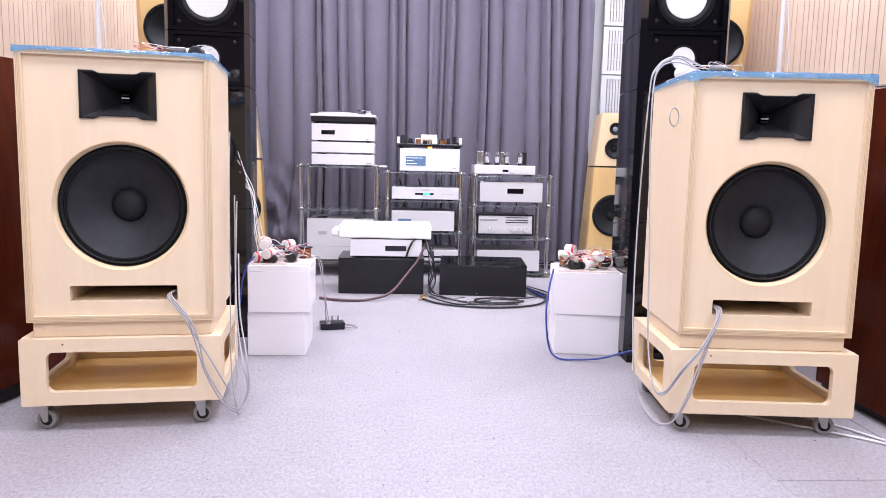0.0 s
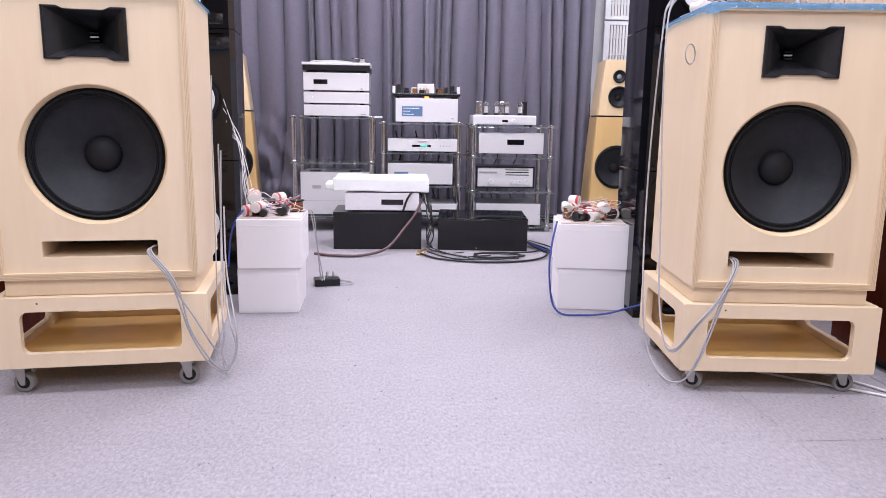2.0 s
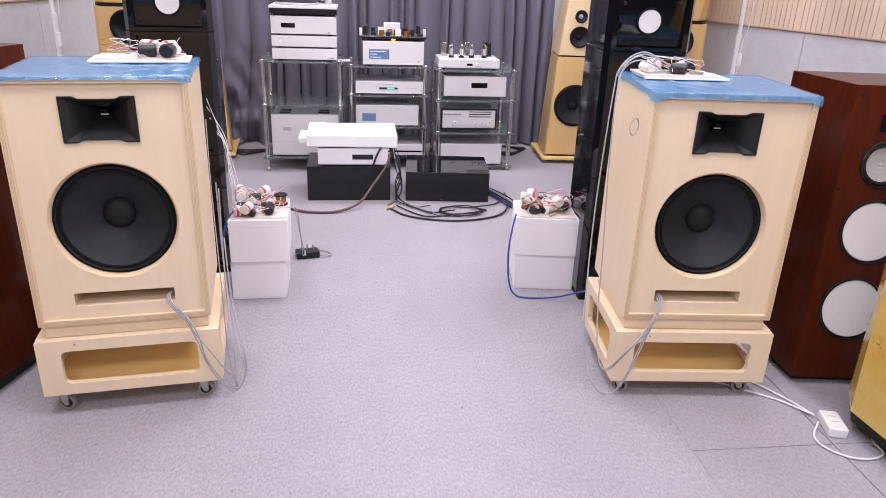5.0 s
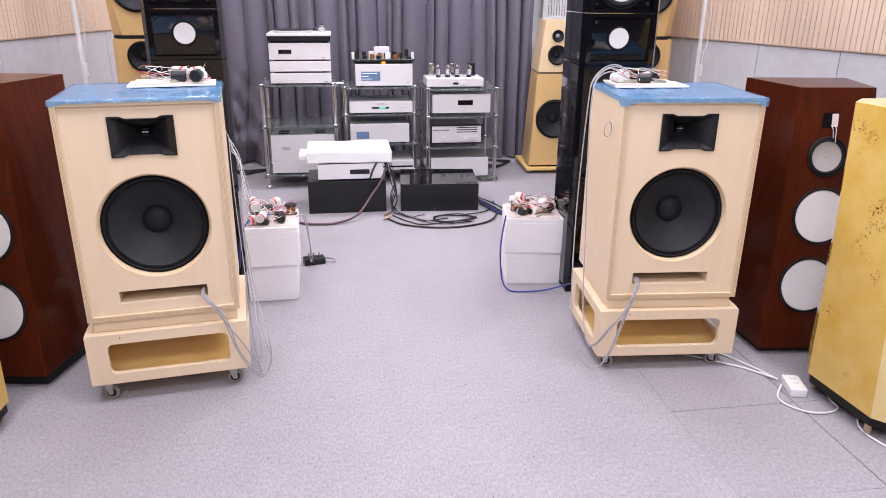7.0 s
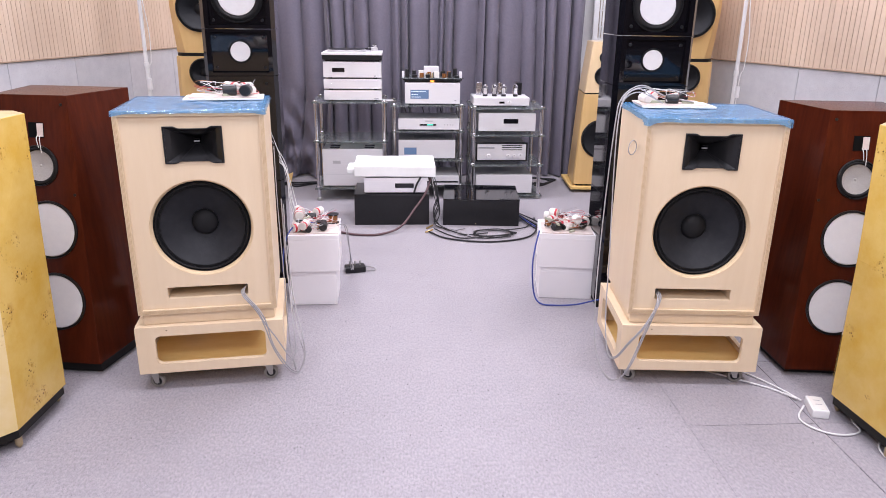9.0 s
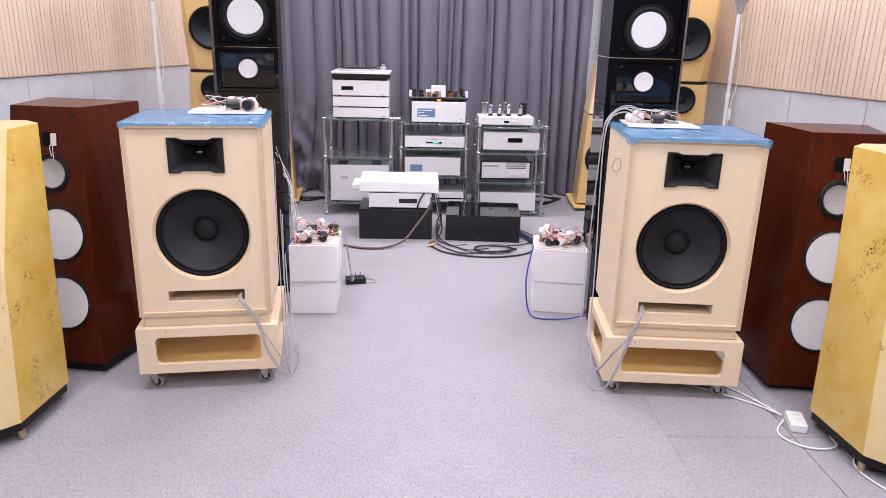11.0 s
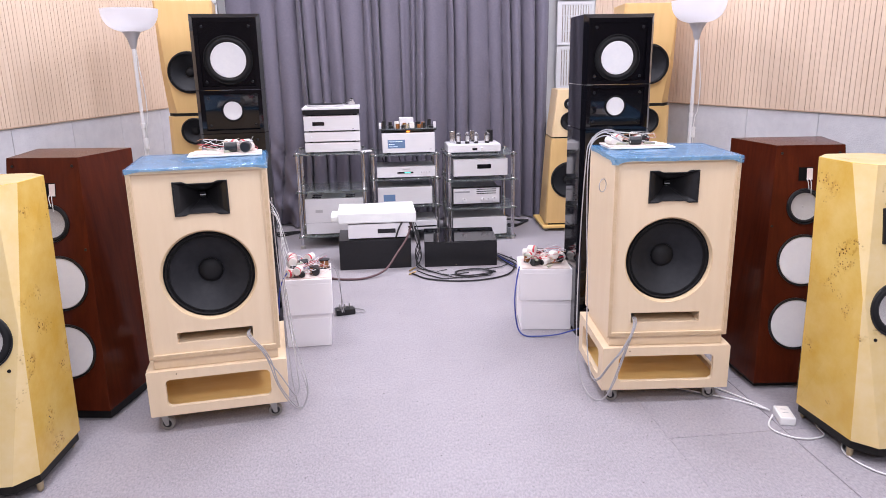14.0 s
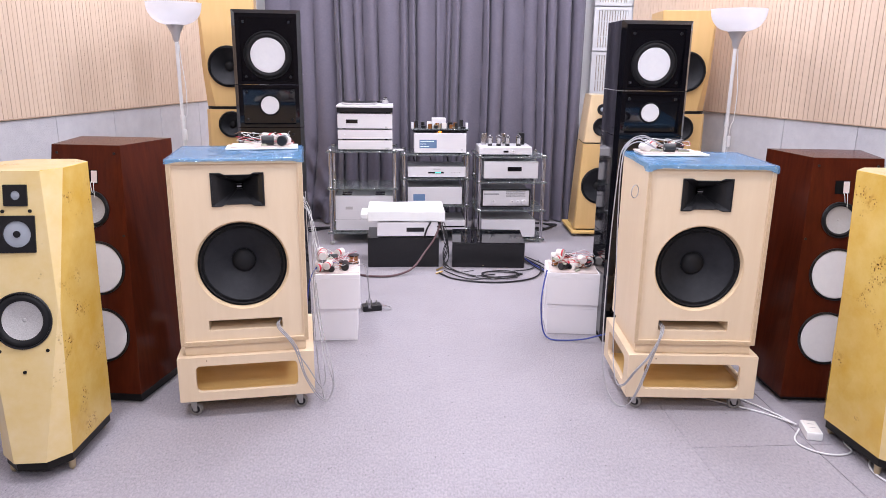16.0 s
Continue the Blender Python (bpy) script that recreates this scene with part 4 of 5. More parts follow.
def small_maple_tower(x, y, rz, label):
    t = thing("small_maple_loudspeaker", label, "loudspeaker", pose(x, y, 0, 0, 0, rz), "tapered maple loudspeakers on dollies")
    D = 0.42

    def ring(w, y0=0.0):
        return [(-w, y0), (w, y0), (w * 1.04, y0 + 0.03), (w * 0.9, D), (-w * 0.9, D), (-w * 1.04, y0 + 0.03)]
    body = part("cabinet", prism(ring(0.203), ring(0.152, 0.05), 0.066, 0.824, bevel=0.002), OAK, t)
    part("gap", prism(ring(0.138, 0.058), ring(0.138, 0.058), 0.822, 0.838), BLACK_BASE, t)
    head = part("head", prism(ring(0.151, 0.05), ring(0.10, 0.09), 0.836, 1.245, bevel=0.002), MAPLE_PALE, t)
    part("base", box(-0.18, 0.18, 0.015, D - 0.01, 0.050, 0.068), BLACK_BASE, t)
    tl = -math.degrees(math.atan2(0.05, 0.69))
    driver(t, 0, 0.026, 0.455, 0.162, CONE, ring=0.14, depth=0.3, cap=0.25, cap_mat=RUBBER, tilt=tl, host=body)
    driver(t, 0, 0.061, 0.972, 0.080, CONE, ring=0.18, depth=0.3, cap=0.3, cap_mat=RUBBER, tilt=tl, name="midrange", host=head)
    driver(t, 0, 0.076, 1.122, 0.048, CONE, ring=0.3, depth=0.15, cap=0.4, cap_mat=PALE_DOME, tilt=tl, name="tweeter", host=head)
    dolly = part("dolly", box(-0.235, 0.235, -0.04, D + 0.04, 0.028, 0.051, 0.004), BIRCH_RAW, t)
    for fx in (-0.2, 0.2):
        for fy in (0.0, D):
            part("dolly_wheel", rod(0.013, 0.03, 18, Matrix.Translation((fx - 0.015, fy, 0.013)) @ pose(0, 0, 0, 0, 90, 0), bevel=0.004), CASTOR_RUBBER, dolly)
            part("wheel_fork", box(fx - 0.02, fx + 0.02, fy - 0.012, fy + 0.012, 0.022, 0.029), STEEL, dolly)
    return t


small_maple_tower(1.758, 5.44, -3.0, "tapered maple loudspeaker on a low wooden dolly")
small_maple_tower(-1.115, 5.52, 5.0, "tapered maple loudspeaker standing on a wheeled board")


carve_all()


# ---- floor lamps ----
def floor_lamp(x, y, label):
    t = thing("floor_lamp", label, "floor lamp", pose(x, y, 0), "white uplighter lamps")
    part("base", lathe([(0, 0), (0.135, 0), (0.14, 0.008), (0.135, 0.018), (0.03, 0.028), (0.012, 0.04), (0, 0.04)], 40), WHITE_METAL, t)
    part("pole", rod(0.0095, 1.59, 24, pose(0, 0, 0.035)), WHITE_METAL, t)
    for z in (0.42, 0.80, 1.18):
        part("pole_joint", rod(0.0125, 0.03, 18, pose(0, 0, z), bevel=0.003), WHITE_METAL, t)
    part("neck", lathe([(0.011, 1.60), (0.016, 1.612), (0.024, 1.645), (0.042, 1.68), (0.05, 1.692)], 32), SILVER_TOP, t)
    r = 0.143
    prof = [(0.05, 1.688)] + [(0.05 + (r - 0.05) * math.sin(radians(90 * k / 10)), 1.797 - 0.105 * math.cos(radians(90 * k / 10))) for k in range(1, 11)]
    inner = [(a - 0.003, b + 0.003) for a, b in prof[::-1]]
    part("shade", lathe(prof + [(r + 0.002, 1.802), (r - 0.003, 1.802)] + inner, 48), BOWL, t, "white opal bowl shade")
    part("cord", tube([(0.013, -0.006, 1.60), (0.02, -0.01, 1.50), (0.034, -0.012, 1.36), (0.03, -0.012, 1.22), (0.014, -0.012, 1.13), (0.013, -0.012, 0.6), (0.02, -0.02, 0.05)], 0.0028, 6), CABLE_WHITE, t)
    part("cord_switch", box(0.004, 0.022, -0.022, -0.006, 1.07, 1.13, 0.003), WHITE_METAL, t)
    return t


floor_lamp(1.785, 3.185, "white floor lamp with upturned opal bowl")
floor_lamp(-1.242, 3.40, "white uplighter floor lamp with slim pole")


# ---- hi-fi racks ----
def hifi_rack(x0, x1, y0, y1, shelves, label):
    t = thing("hifi_rack", label, "rack", pose(0, 0, 0), "glass and chrome racks")
    for z in shelves:
        part("shelf", box(x0 - 0.025, x1 + 0.025, y0 - 0.025, y1 + 0.025, z - 0.010, z, 0.002), GLASS, t)
    for px in (x0 + 0.005, x1 - 0.005):
        for py in (y0 + 0.005, y1 - 0.005):
            p = part("post", rod(0.0155, shelves[0] + 0.004 - 0.03, 20, pose(px, py, 0.03)), CHROME, t)
            part("post_foot", lathe([(0, 0), (0.02, 0), (0.02, 0.02), (0.012, 0.031), (0, 0.031)], 18, pose(px, py, 0)), STEEL, p)
            for z in shelves:
                part("collar", rod(0.021, 0.012, 20, pose(px, py, z + 0.0005), bevel=0.003), CHROME, p)
    return t


hifi_rack(-0.600, -0.060, 5.18, 5.60, (0.790, 0.482, 0.105), "three-tier smoked glass rack with chrome posts")
hifi_rack(0.010, 0.560, 5.26, 5.66, (0.757, 0.552, 0.318, 0.105), "four-tier glass rack with chrome tube posts")
hifi_rack(0.650, 1.205, 5.22, 5.64, (0.745, 0.528, 0.285, 0.032), "glass and chrome rack full of silver amplifiers")


def hifi_unit(name, label, x0, x1, y0, z0, z1, depth=0.36, lid=None, foot=0.01, category="amplifier"):
    """A silver case on four feet; the face at local y = 0."""
    w, h = x1 - x0, z1 - z0
    t = thing(name, label, category, pose((x0 + x1) / 2, y0, z0), "silver hi-fi units")
    part("case", box(-w / 2 + 0.003, w / 2 - 0.003, 0.010, depth, foot, h - 0.002, 0.002), lid or SILVER_TOP, t)
    part("front_panel", box(-w / 2, w / 2, 0.0, 0.0105, foot, h, 0.002), SILVER, t)
    for fx in (-w / 2 + 0.05, w / 2 - 0.05):
        for fy in (0.04, depth - 0.04):
            part("foot", rod(0.016, foot, 14, pose(fx, fy, 0)), SATIN_BLACK, t)
    return t, w, h


def flat_on(parent, name, x0, x1, z0, z1, material, d=0.002, label=""):
    return part(name, box(x0, x1, -d, 0.001, z0, z1, 0.0006), material, parent, label)


def knob(parent, x, z, r, material=SILVER, d=0.016):
    k = part("knob", lathe([(0, -0.002), (r, -0.002), (r, d * 0.7), (r * 0.9, d), (0, d)], 24, front_at(x, 0, z)), material, parent)
    part("pointer", box(x - 0.0012, x + 0.0012, -d - 0.0008, -d + 0.0005, z + r * 0.2, z + r * 0.8), SATIN_BLACK, k)


# left stack
y = 5.21
u, w, h = hifi_unit("amplifier", "silver amplifier with long black display window", -0.528, -0.080, y, 0.964, 1.092)
flat_on(u, "display", -0.155, -0.060, h * 0.40, h * 0.64, DISPLAY)
flat_on(u, "power_mark", 0.165, 0.180, h * 0.14, h * 0.20, PRINT_GREY)
u, w, h = hifi_unit("preamplifier", "plain silver hi-fi unit in a stack", -0.528, -0.080, y, 0.878, 0.962)
flat_on(u, "indicator", -0.168, -0.163, h * 0.55, h * 0.62, SCREEN_TEXT)
u, w, h = hifi_unit("preamplifier", "plain silver unit standing on the glass shelf", -0.528, -0.080, y, 0.792, 0.876)
flat_on(u, "print_mark", 0.165, 0.200, h * 0.22, h * 0.30, PRINT_GREY)
tt = thing("turntable", "silver turntable with black side and lifted tonearm", "turntable", pose(-0.304, y + 0.18, 1.094))
part("plinth", box(-0.228, 0.228, -0.19, 0.17, 0.012, 0.048, 0.003), SATIN_BLACK, tt)
part("top_plate", box(-0.232, 0.232, -0.194, 0.174, 0.0485, 0.066, 0.003), SILVER, tt)
part("platter", lathe([(0, 0.067), (0.148, 0.067), (0.15, 0.070), (0.15, 0.080), (0.146, 0.083), (0, 0.083)], 48, pose(-0.05, -0.01, 0)), SILVER_TOP, tt)
part("record_mat", rod(0.143, 0.003, 48, pose(-0.05, -0.01, 0.0832)), SATIN_BLACK, tt)
part("spindle", rod(0.004, 0.018, 12, pose(-0.05, -0.01, 0.086)), CHROME, tt)
part("tonearm_base", lathe([(0, 0.066), (0.026, 0.066), (0.026, 0.09), (0.016, 0.095), (0.016, 0.112), (0, 0.114)], 24, pose(0.165, 0.08, 0)), SILVER_TOP, tt)
part("tonearm", tube([(0.165, 0.13, 0.108), (0.165, 0.05, 0.108), (0.15, -0.06, 0.105), (0.115, -0.12, 0.10)], 0.004, 8), CHROME, tt)
part("counterweight", rod(0.014, 0.03, 18, pose(0.165, 0.15, 0.108, 90, 0, 0)), SATIN_BLACK, tt)
part("headshell", box(0.100, 0.122, -0.14, -0.115, 0.092, 0.102, 0.002), SATIN_BLACK, tt)
for fx in (-0.19, 0.19):
    for fy in (-0.15, 0.13):
        part("foot", rod(0.02, 0.0125, 16, pose(fx, fy, 0)), SATIN_BLACK, tt)
u, w, h = hifi_unit("power_amplifier", "large silver power amplifier with black lid vents", -0.560, -0.075, 5.20, 0.107, 0.415, 0.40)
for vx in (-0.15, 0.13):
    for k in (0, 1):
        part("vent", box(vx - 0.04, vx + 0.04, 0.05 + 0.09 * k, 0.11 + 0.09 * k, h - 0.0022, h - 0.0008), DISPLAY, u)
part("panel_joint", box(-w / 2, w / 2, -0.0012, 0.001, h * 0.34, h * 0.345), PRINT_GREY, u)
flat_on(u, "emblem", -0.16, -0.10, h * 0.62, h * 0.70, SILVER_TOP)

# middle stack
y = 5.27
u, w, h = hifi_unit("network_amplifier", "silver amplifier with lit blue display", 0.102, 0.540, y, 0.759, 0.932)
scr = flat_on(u, "display", -0.175, -0.030, h * 0.28, h * 0.68, BLUE_SCREEN)
for k, (a, b) in enumerate(((0.0, 0.115), (0.0, 0.05), (0.0, 0.075))):
    part("display_line", box(-0.168, -0.168 + b, -0.0034, -0.0022, h * (0.59 - 0.12 * k), h * (0.61 - 0.12 * k)), SCREEN_TEXT, scr)
flat_on(u, "power_mark", 0.175, 0.190, h * 0.18, h * 0.22, PRINT_GREY)
va = thing("valve_amplifier", "open valve amplifier chassis with wired black components", "valve amplifier", pose(0.322, y + 0.02, 0.934))
part("chassis", box(-0.235, 0.235, 0.0, 0.34, 0.014, 0.026, 0.002), SATIN_BLACK, va)
part("acrylic_top", box(-0.245, 0.245, -0.008, 0.348, 0.0265, 0.034, 0.001), GLASS, va)
for fx in (-0.21, 0.21):
    for fy in (0.03, 0.31):
        part("foot", rod(0.016, 0.0145, 14, pose(fx, fy, 0)), SATIN_BLACK, va)
rng = random.Random(11)
for k in range(16):
    bx, by = -0.20 + 0.40 * (k % 8) / 7 + rng.uniform(-0.01, 0.01), 0.05 + 0.13 * (k // 8) + rng.uniform(-0.02, 0.02)
    hh = rng.uniform(0.02, 0.065)
    if k % 3 == 0:
        part("capacitor", rod(rng.uniform(0.012, 0.02), hh, 16, pose(bx, by, 0.034), bevel=0.002), BLACK_PART, va)
    elif k % 3 == 1:
        part("transformer", box(bx - 0.02, bx + 0.02, by - 0.02, by + 0.02, 0.034, 0.034 + hh * 0.7, 0.003), [CREAM, SATIN_BLACK][k % 2], va)
    else:
        part("coil", rod(0.017, hh * 0.6, 18, pose(bx, by, 0.034)), COPPER, va)
for bx in (-0.235, 0.222):
    part("end_plate", box(bx - 0.008, bx + 0.012, 0.02, 0.06, 0.034, 0.082, 0.002), SILVER, va)
part("rear_block", box(-0.062, 0.058, 0.19, 0.27, 0.034, 0.108, 0.004), SILVER, va)
for k in range(5):
    part("terminal", rod(0.006, 0.035, 10, pose(-0.045 + 0.022 * k, 0.04, 0.034)), BRASS, va)
part("valve_glow", lathe([(0, -0.004), (0.014, 0.0), (0.017, 0.006), (0.014, 0.013), (0, 0.0135)], 18, pose(0.0, 0.05, 0)), AMBER, va, "valve glowing orange under the chassis")
u, w, h = hifi_unit("cd_player", "slim silver disc player with green display", 0.048, 0.538, y - 0.01, 0.554, 0.652, 0.34, category="disc player")
flat_on(u, "display", -0.075, 0.060, h * 0.42, h * 0.56, DISPLAY)
flat_on(u, "display_light", -0.015, 0.035, h * 0.45, h * 0.53, GREEN_LED, 0.003)
flat_on(u, "disc_tray", -0.030, 0.030, h * 0.76, h * 0.84, SILVER_TOP, 0.003)
for k in range(4):
    flat_on(u, "button", 0.125 + 0.022 * k, 0.131 + 0.022 * k, h * 0.45, h * 0.53, PRINT_GREY)
u, w, h = hifi_unit("streamer", "silver streamer with small blue display", 0.048, 0.510, y - 0.01, 0.320, 0.478)
scr = flat_on(u, "display", -0.185, -0.085, h * 0.26, h * 0.62, BLUE_SCREEN)
part("lid_slot", box(-0.10, 0.16, 0.10, 0.24, h - 0.0022, h - 0.0008), PRINT_GREY, u)
u, w, h = hifi_unit("power_supply", "slim white-silver unit on the lowest shelf", 0.150, 0.540, y - 0.06, 0.107, 0.195, category="power supply")
flat_on(u, "dark_strip", -0.19, 0.19, h * 0.36, h * 0.50, DISPLAY)

# right stack
y = 5.235
va2 = thing("valve_amplifier", "small white valve amplifier with four glass valves", "valve amplifier", pose(0.873, y + 0.01, 0.746))
part("chassis", box(-0.225, 0.225, 0.0, 0.27, 0.012, 0.078, 0.006), SILVER, va2)
flat_on(va2, "display", -0.018, 0.024, 0.030, 0.046, DISPLAY)
knob(va2, 0.062, 0.038, 0.014)
for fx in (-0.19, 0.19):
    for fy in (0.03, 0.24):
        part("foot", rod(0.014, 0.0125, 14, pose(fx, fy, 0)), SATIN_BLACK, va2)
for k in range(4):
    vx = -0.125 + 0.075 * k + (0.02 if k > 2 else 0)
    v = part("valve", lathe([(0.017, 0.09), (0.021, 0.10), (0.023, 0.125), (0.021, 0.155), (0.012, 0.17), (0, 0.173)], 20, pose(vx, 0.08, 0)), TUBE_GLASS, va2)
    part("socket", rod(0.02, 0.014, 18, pose(vx, 0.08, 0.078)), SATIN_BLACK, v)
    part("anode", rod(0.010, 0.042, 14, pose(vx, 0.08, 0.098)), SILVER, v)
for bx0, bx1 in ((-0.19, -0.145), (-0.015, 0.02), (0.135, 0.185)):
    part("transformer_can", box(bx0, bx1, 0.16, 0.24, 0.078, 0.178, 0.004), CHROME if bx0 < 0 else SATIN_BLACK, va2)
u, w, h = hifi_unit("amplifier", "silver amplifier with black display window", 0.692, 1.155, y, 0.547, 0.702)
flat_on(u, "display", -0.030, 0.090, h * 0.46, h * 0.70, DISPLAY)
u, w, h = hifi_unit("integrated_amplifier", "silver amplifier in a black surround with four knobs", 0.684, 1.090, y, 0.308, 0.458)
part("surround", slab(rect(-w / 2 - 0.008, w / 2 + 0.008, 0.002, h + 0.008), [rect(-w / 2 + 0.004, w / 2 - 0.004, 0.014, h - 0.004)], -0.004, 0.012), SATIN_BLACK, u)
for k in range(3):
    flat_on(u, "slot", 0.0, 0.168, h * (0.63 + 0.12 * k), h * (0.67 + 0.12 * k), DISPLAY)
for kx, kr in ((-0.105, 0.019), (0.055, 0.016), (0.102, 0.016), (0.155, 0.022)):
    knob(u, kx, h * 0.30, kr)
part("meter", box(-0.19, -0.06, -0.003, 0.001, h * 0.72, h * 0.80), PRINT_GREY, u)
u, w, h = hifi_unit("amplifier", "plain silver amplifier on the bottom shelf", 0.682, 1.150, y, 0.034, 0.198)
rm = thing("remote_control", "small silver remote lying on the rack shelf", "remote", pose(-0.02, 5.24, 0.758 + 0.034, 0, 0, 10))
rm.location = (-0.075, 5.24, 0.7905)
part("body", box(0.0, 0.085, -0.02, 0.02, 0, 0.012, 0.003), SILVER, rm)
part("button", box(0.02, 0.07, -0.012, 0.012, 0.012, 0.0135), PRINT_GREY, rm)

# ---- black boxes with the white unit and the packed sleeve ----
bb = thing("black_cabinet", "low matt black wooden box carrying a silver unit", "box", pose(0.0, 4.478, 0), "low black boxes")
part("body", box(-0.268, 0.268, 0, 0.36, 0.0, 0.222, 0.003), SATIN_BLACK, bb)
part("lid", box(-0.270, 0.270, -0.002, 0.362, 0.2225, 0.228, 0.002), SATIN_BLACK, bb)
bb = thing("black_cabinet", "low glossy black box standing on the carpet", "box", pose(0.641, 4.445, 0, 0, 0, -4.5), "low black boxes")
part("body", box(-0.274, 0.274, 0, 0.44, 0.0, 0.188, 0.003), SATIN_BLACK, bb)
part("lid", box(-0.276, 0.276, -0.002, 0.442, 0.1885, 0.196, 0.002), PIANO, bb)
part("mark", box(-0.04, -0.034, -0.0016, 0.001, 0.012, 0.018), BRASS, bb)
u, w, h = hifi_unit("amplifier", "silver amplifier with black display on a black box", -0.196, 0.252, 4.488, 0.229, 0.345)
flat_on(u, "display", -0.005, 0.128, h * 0.38, h * 0.66, DISPLAY)
bm = box(-0.29, 0.29, -0.02, 0.36, 0.006, 0.086, 0.008, seg=2)
bmesh.ops.subdivide_edges(bm, edges=[e for e in bm.edges if e.calc_length() > 0.1], cuts=10, use_grid_fill=True)
for v in bm.verts:
    v.co.z += 0.008 * noise.noise((v.co.x * 5, v.co.y * 5, 1.0)) - 0.018 * max(0.0, abs(v.co.x) - 0.18)
    v.co.y += 0.006 * noise.noise((v.co.x * 7, v.co.z * 5, 3.0))
pk = thing("foam_parcel", "white foam sleeve parcel lying on the amplifier", "parcel", pose(0.022, 4.50, 0.3465))
part("parcel_body", bm, FOAM, pk)
bm = box(-0.345, -0.24, 0.06, 0.28, 0.008, 0.05, 0.010)
part("flap", bm, FOAM, pk)


# ---- white cartons ----
def carton(x, y, rz, z, w, d, h, label):
    t = thing("carton", label, "carton", pose(x, y, z, 0, 0, rz), "white cartons")
    part("carton_body", box(-w / 2, w / 2, 0, d, 0, h, 0.003), CARDBOARD, t)
    part("lid_seam", box(-w / 2 - 0.0008, w / 2 + 0.0008, -0.0008, d + 0.0008, h - 0.0265, h - 0.0250), CARDBOARD, t)
    return t


carton(-0.396, 3.030, 1.5, 0.0, 0.242, 0.30, 0.187, "plain white cardboard carton on the carpet")
carton(-0.384, 3.018, 2.5, 0.188, 0.256, 0.31, 0.200, "white cardboard carton stacked on another")
carton(0.950, 3.078, -7.0, 0.0, 0.285, 0.27, 0.178, "plain white cardboard carton on the carpet")
carton(0.942, 3.070, -8.5, 0.179, 0.296, 0.27, 0.188, "white cardboard carton with parts heaped on top")
TOP_CL, TOP_CR = 0.388, 0.367


# ---- crossover parts ----
def crossover(base, seed, label, w=0.26, d=0.17, dense=1.0, tall=0.05):
    rng = random.Random(seed)
    t = thing("crossover_board", label, "crossover", base, "loose crossover boards")
    part("board", box(-w / 2, w / 2, -d / 2, d / 2, 0, 0.006, 0.001), PCB, t)
    n = int(9 * dense)
    for k in range(n):
        bx, by = rng.uniform(-w / 2 + 0.03, w / 2 - 0.03), rng.uniform(-d / 2 + 0.02, d / 2 - 0.02)
        kind = (0, 1, 3, 4, 0, 1, 4, 0, 3, 2, 0, 1, 0, 4, 0, 1, 3, 0, 4, 2)[k % 20]
        rz = rng.uniform(0, 180)
        lift = 0.006 + (rng.uniform(0, tall * 0.8) if k > n // 2 and dense > 1 else 0)
        m = pose(bx, by, lift, 0, 0, rz)
        if kind in (0, 3):
            r, L = rng.uniform(0.017, 0.025), rng.uniform(0.040, 0.062)
            mm = m @ pose(-L / 2, 0, r, 0, 90, 0)
            c = part("capacitor", rod(r, L, 22, mm, bevel=0.003), CREAM, t, "white capacitor with red bands")
            part("end_band", rod(r * 1.02, L * 0.24, 22, mm @ pose(0, 0, L * 0.05)), RED if kind == 0 or k % 3 == 0 else CREAM, c)
            part("end_face", rod(r * 0.8, 0.0015, 20, mm @ pose(0, 0, L)), CREAM, c)
            if k % 2:
                part("end_band", rod(r * 1.02, L * 0.20, 22, mm @ pose(0, 0, L * 0.74)), RED, c)
        elif kind == 1:
            r, L = rng.uniform(0.017, 0.023), rng.uniform(0.05, 0.07)
            part("black_capacitor", rod(r, L, 22, m @ pose(-L / 2, 0, r, 0, 90, 0), bevel=0.004), BLACK_PART, t)
        elif kind == 2:
            r, h = rng.uniform(0.022, 0.030), rng.uniform(0.026, 0.04)
            c = part("coil", rod(r * 0.86, h, 26, m), COPPER, t, "copper coil on a black bobbin")
            part("bobbin_end", lathe([(0, h), (r, h), (r, h + 0.004), (r * 0.4, h + 0.004), (r * 0.4, h + 0.001), (0, h + 0.001)], 26, m), SATIN_BLACK if k % 2 else CREAM, c)
            part("bobbin_end", rod(r, 0.004, 26, m), SATIN_BLACK, c)
        else:
            L = rng.uniform(0.04, 0.06)
            part("resistor", moved(box(-L / 2, L / 2, -0.005, 0.005, 0, 0.010, 0.001), m), OLIVE, t)
    for k in range(int(8 * dense)):
        a = [(rng.uniform(-w / 2.2, w / 2.2), rng.uniform(-d / 2.2, d / 2.2), 0.012 + rng.uniform(0, tall)) for _ in range(4)]
        part("lead_wire", tube(a, 0.0011, 5, 6), [CABLE_WHITE, CABLE_WHITE, COPPER, CABLE_WHITE, RED, CABLE_WHITE, CABLE_GREY][k % 7], t)
    return t


def moved(bm, m):
    bm.transform(m)
    return bm


def foam_board(base, w, d, h, label):
    ob = part("foam_board", box(-w / 2, w / 2, -d / 2, d / 2, 0, h, 0.001), FOAM)
    ob.matrix_basis = base
    return tagged(ob, label, "foam board", "foam boards")


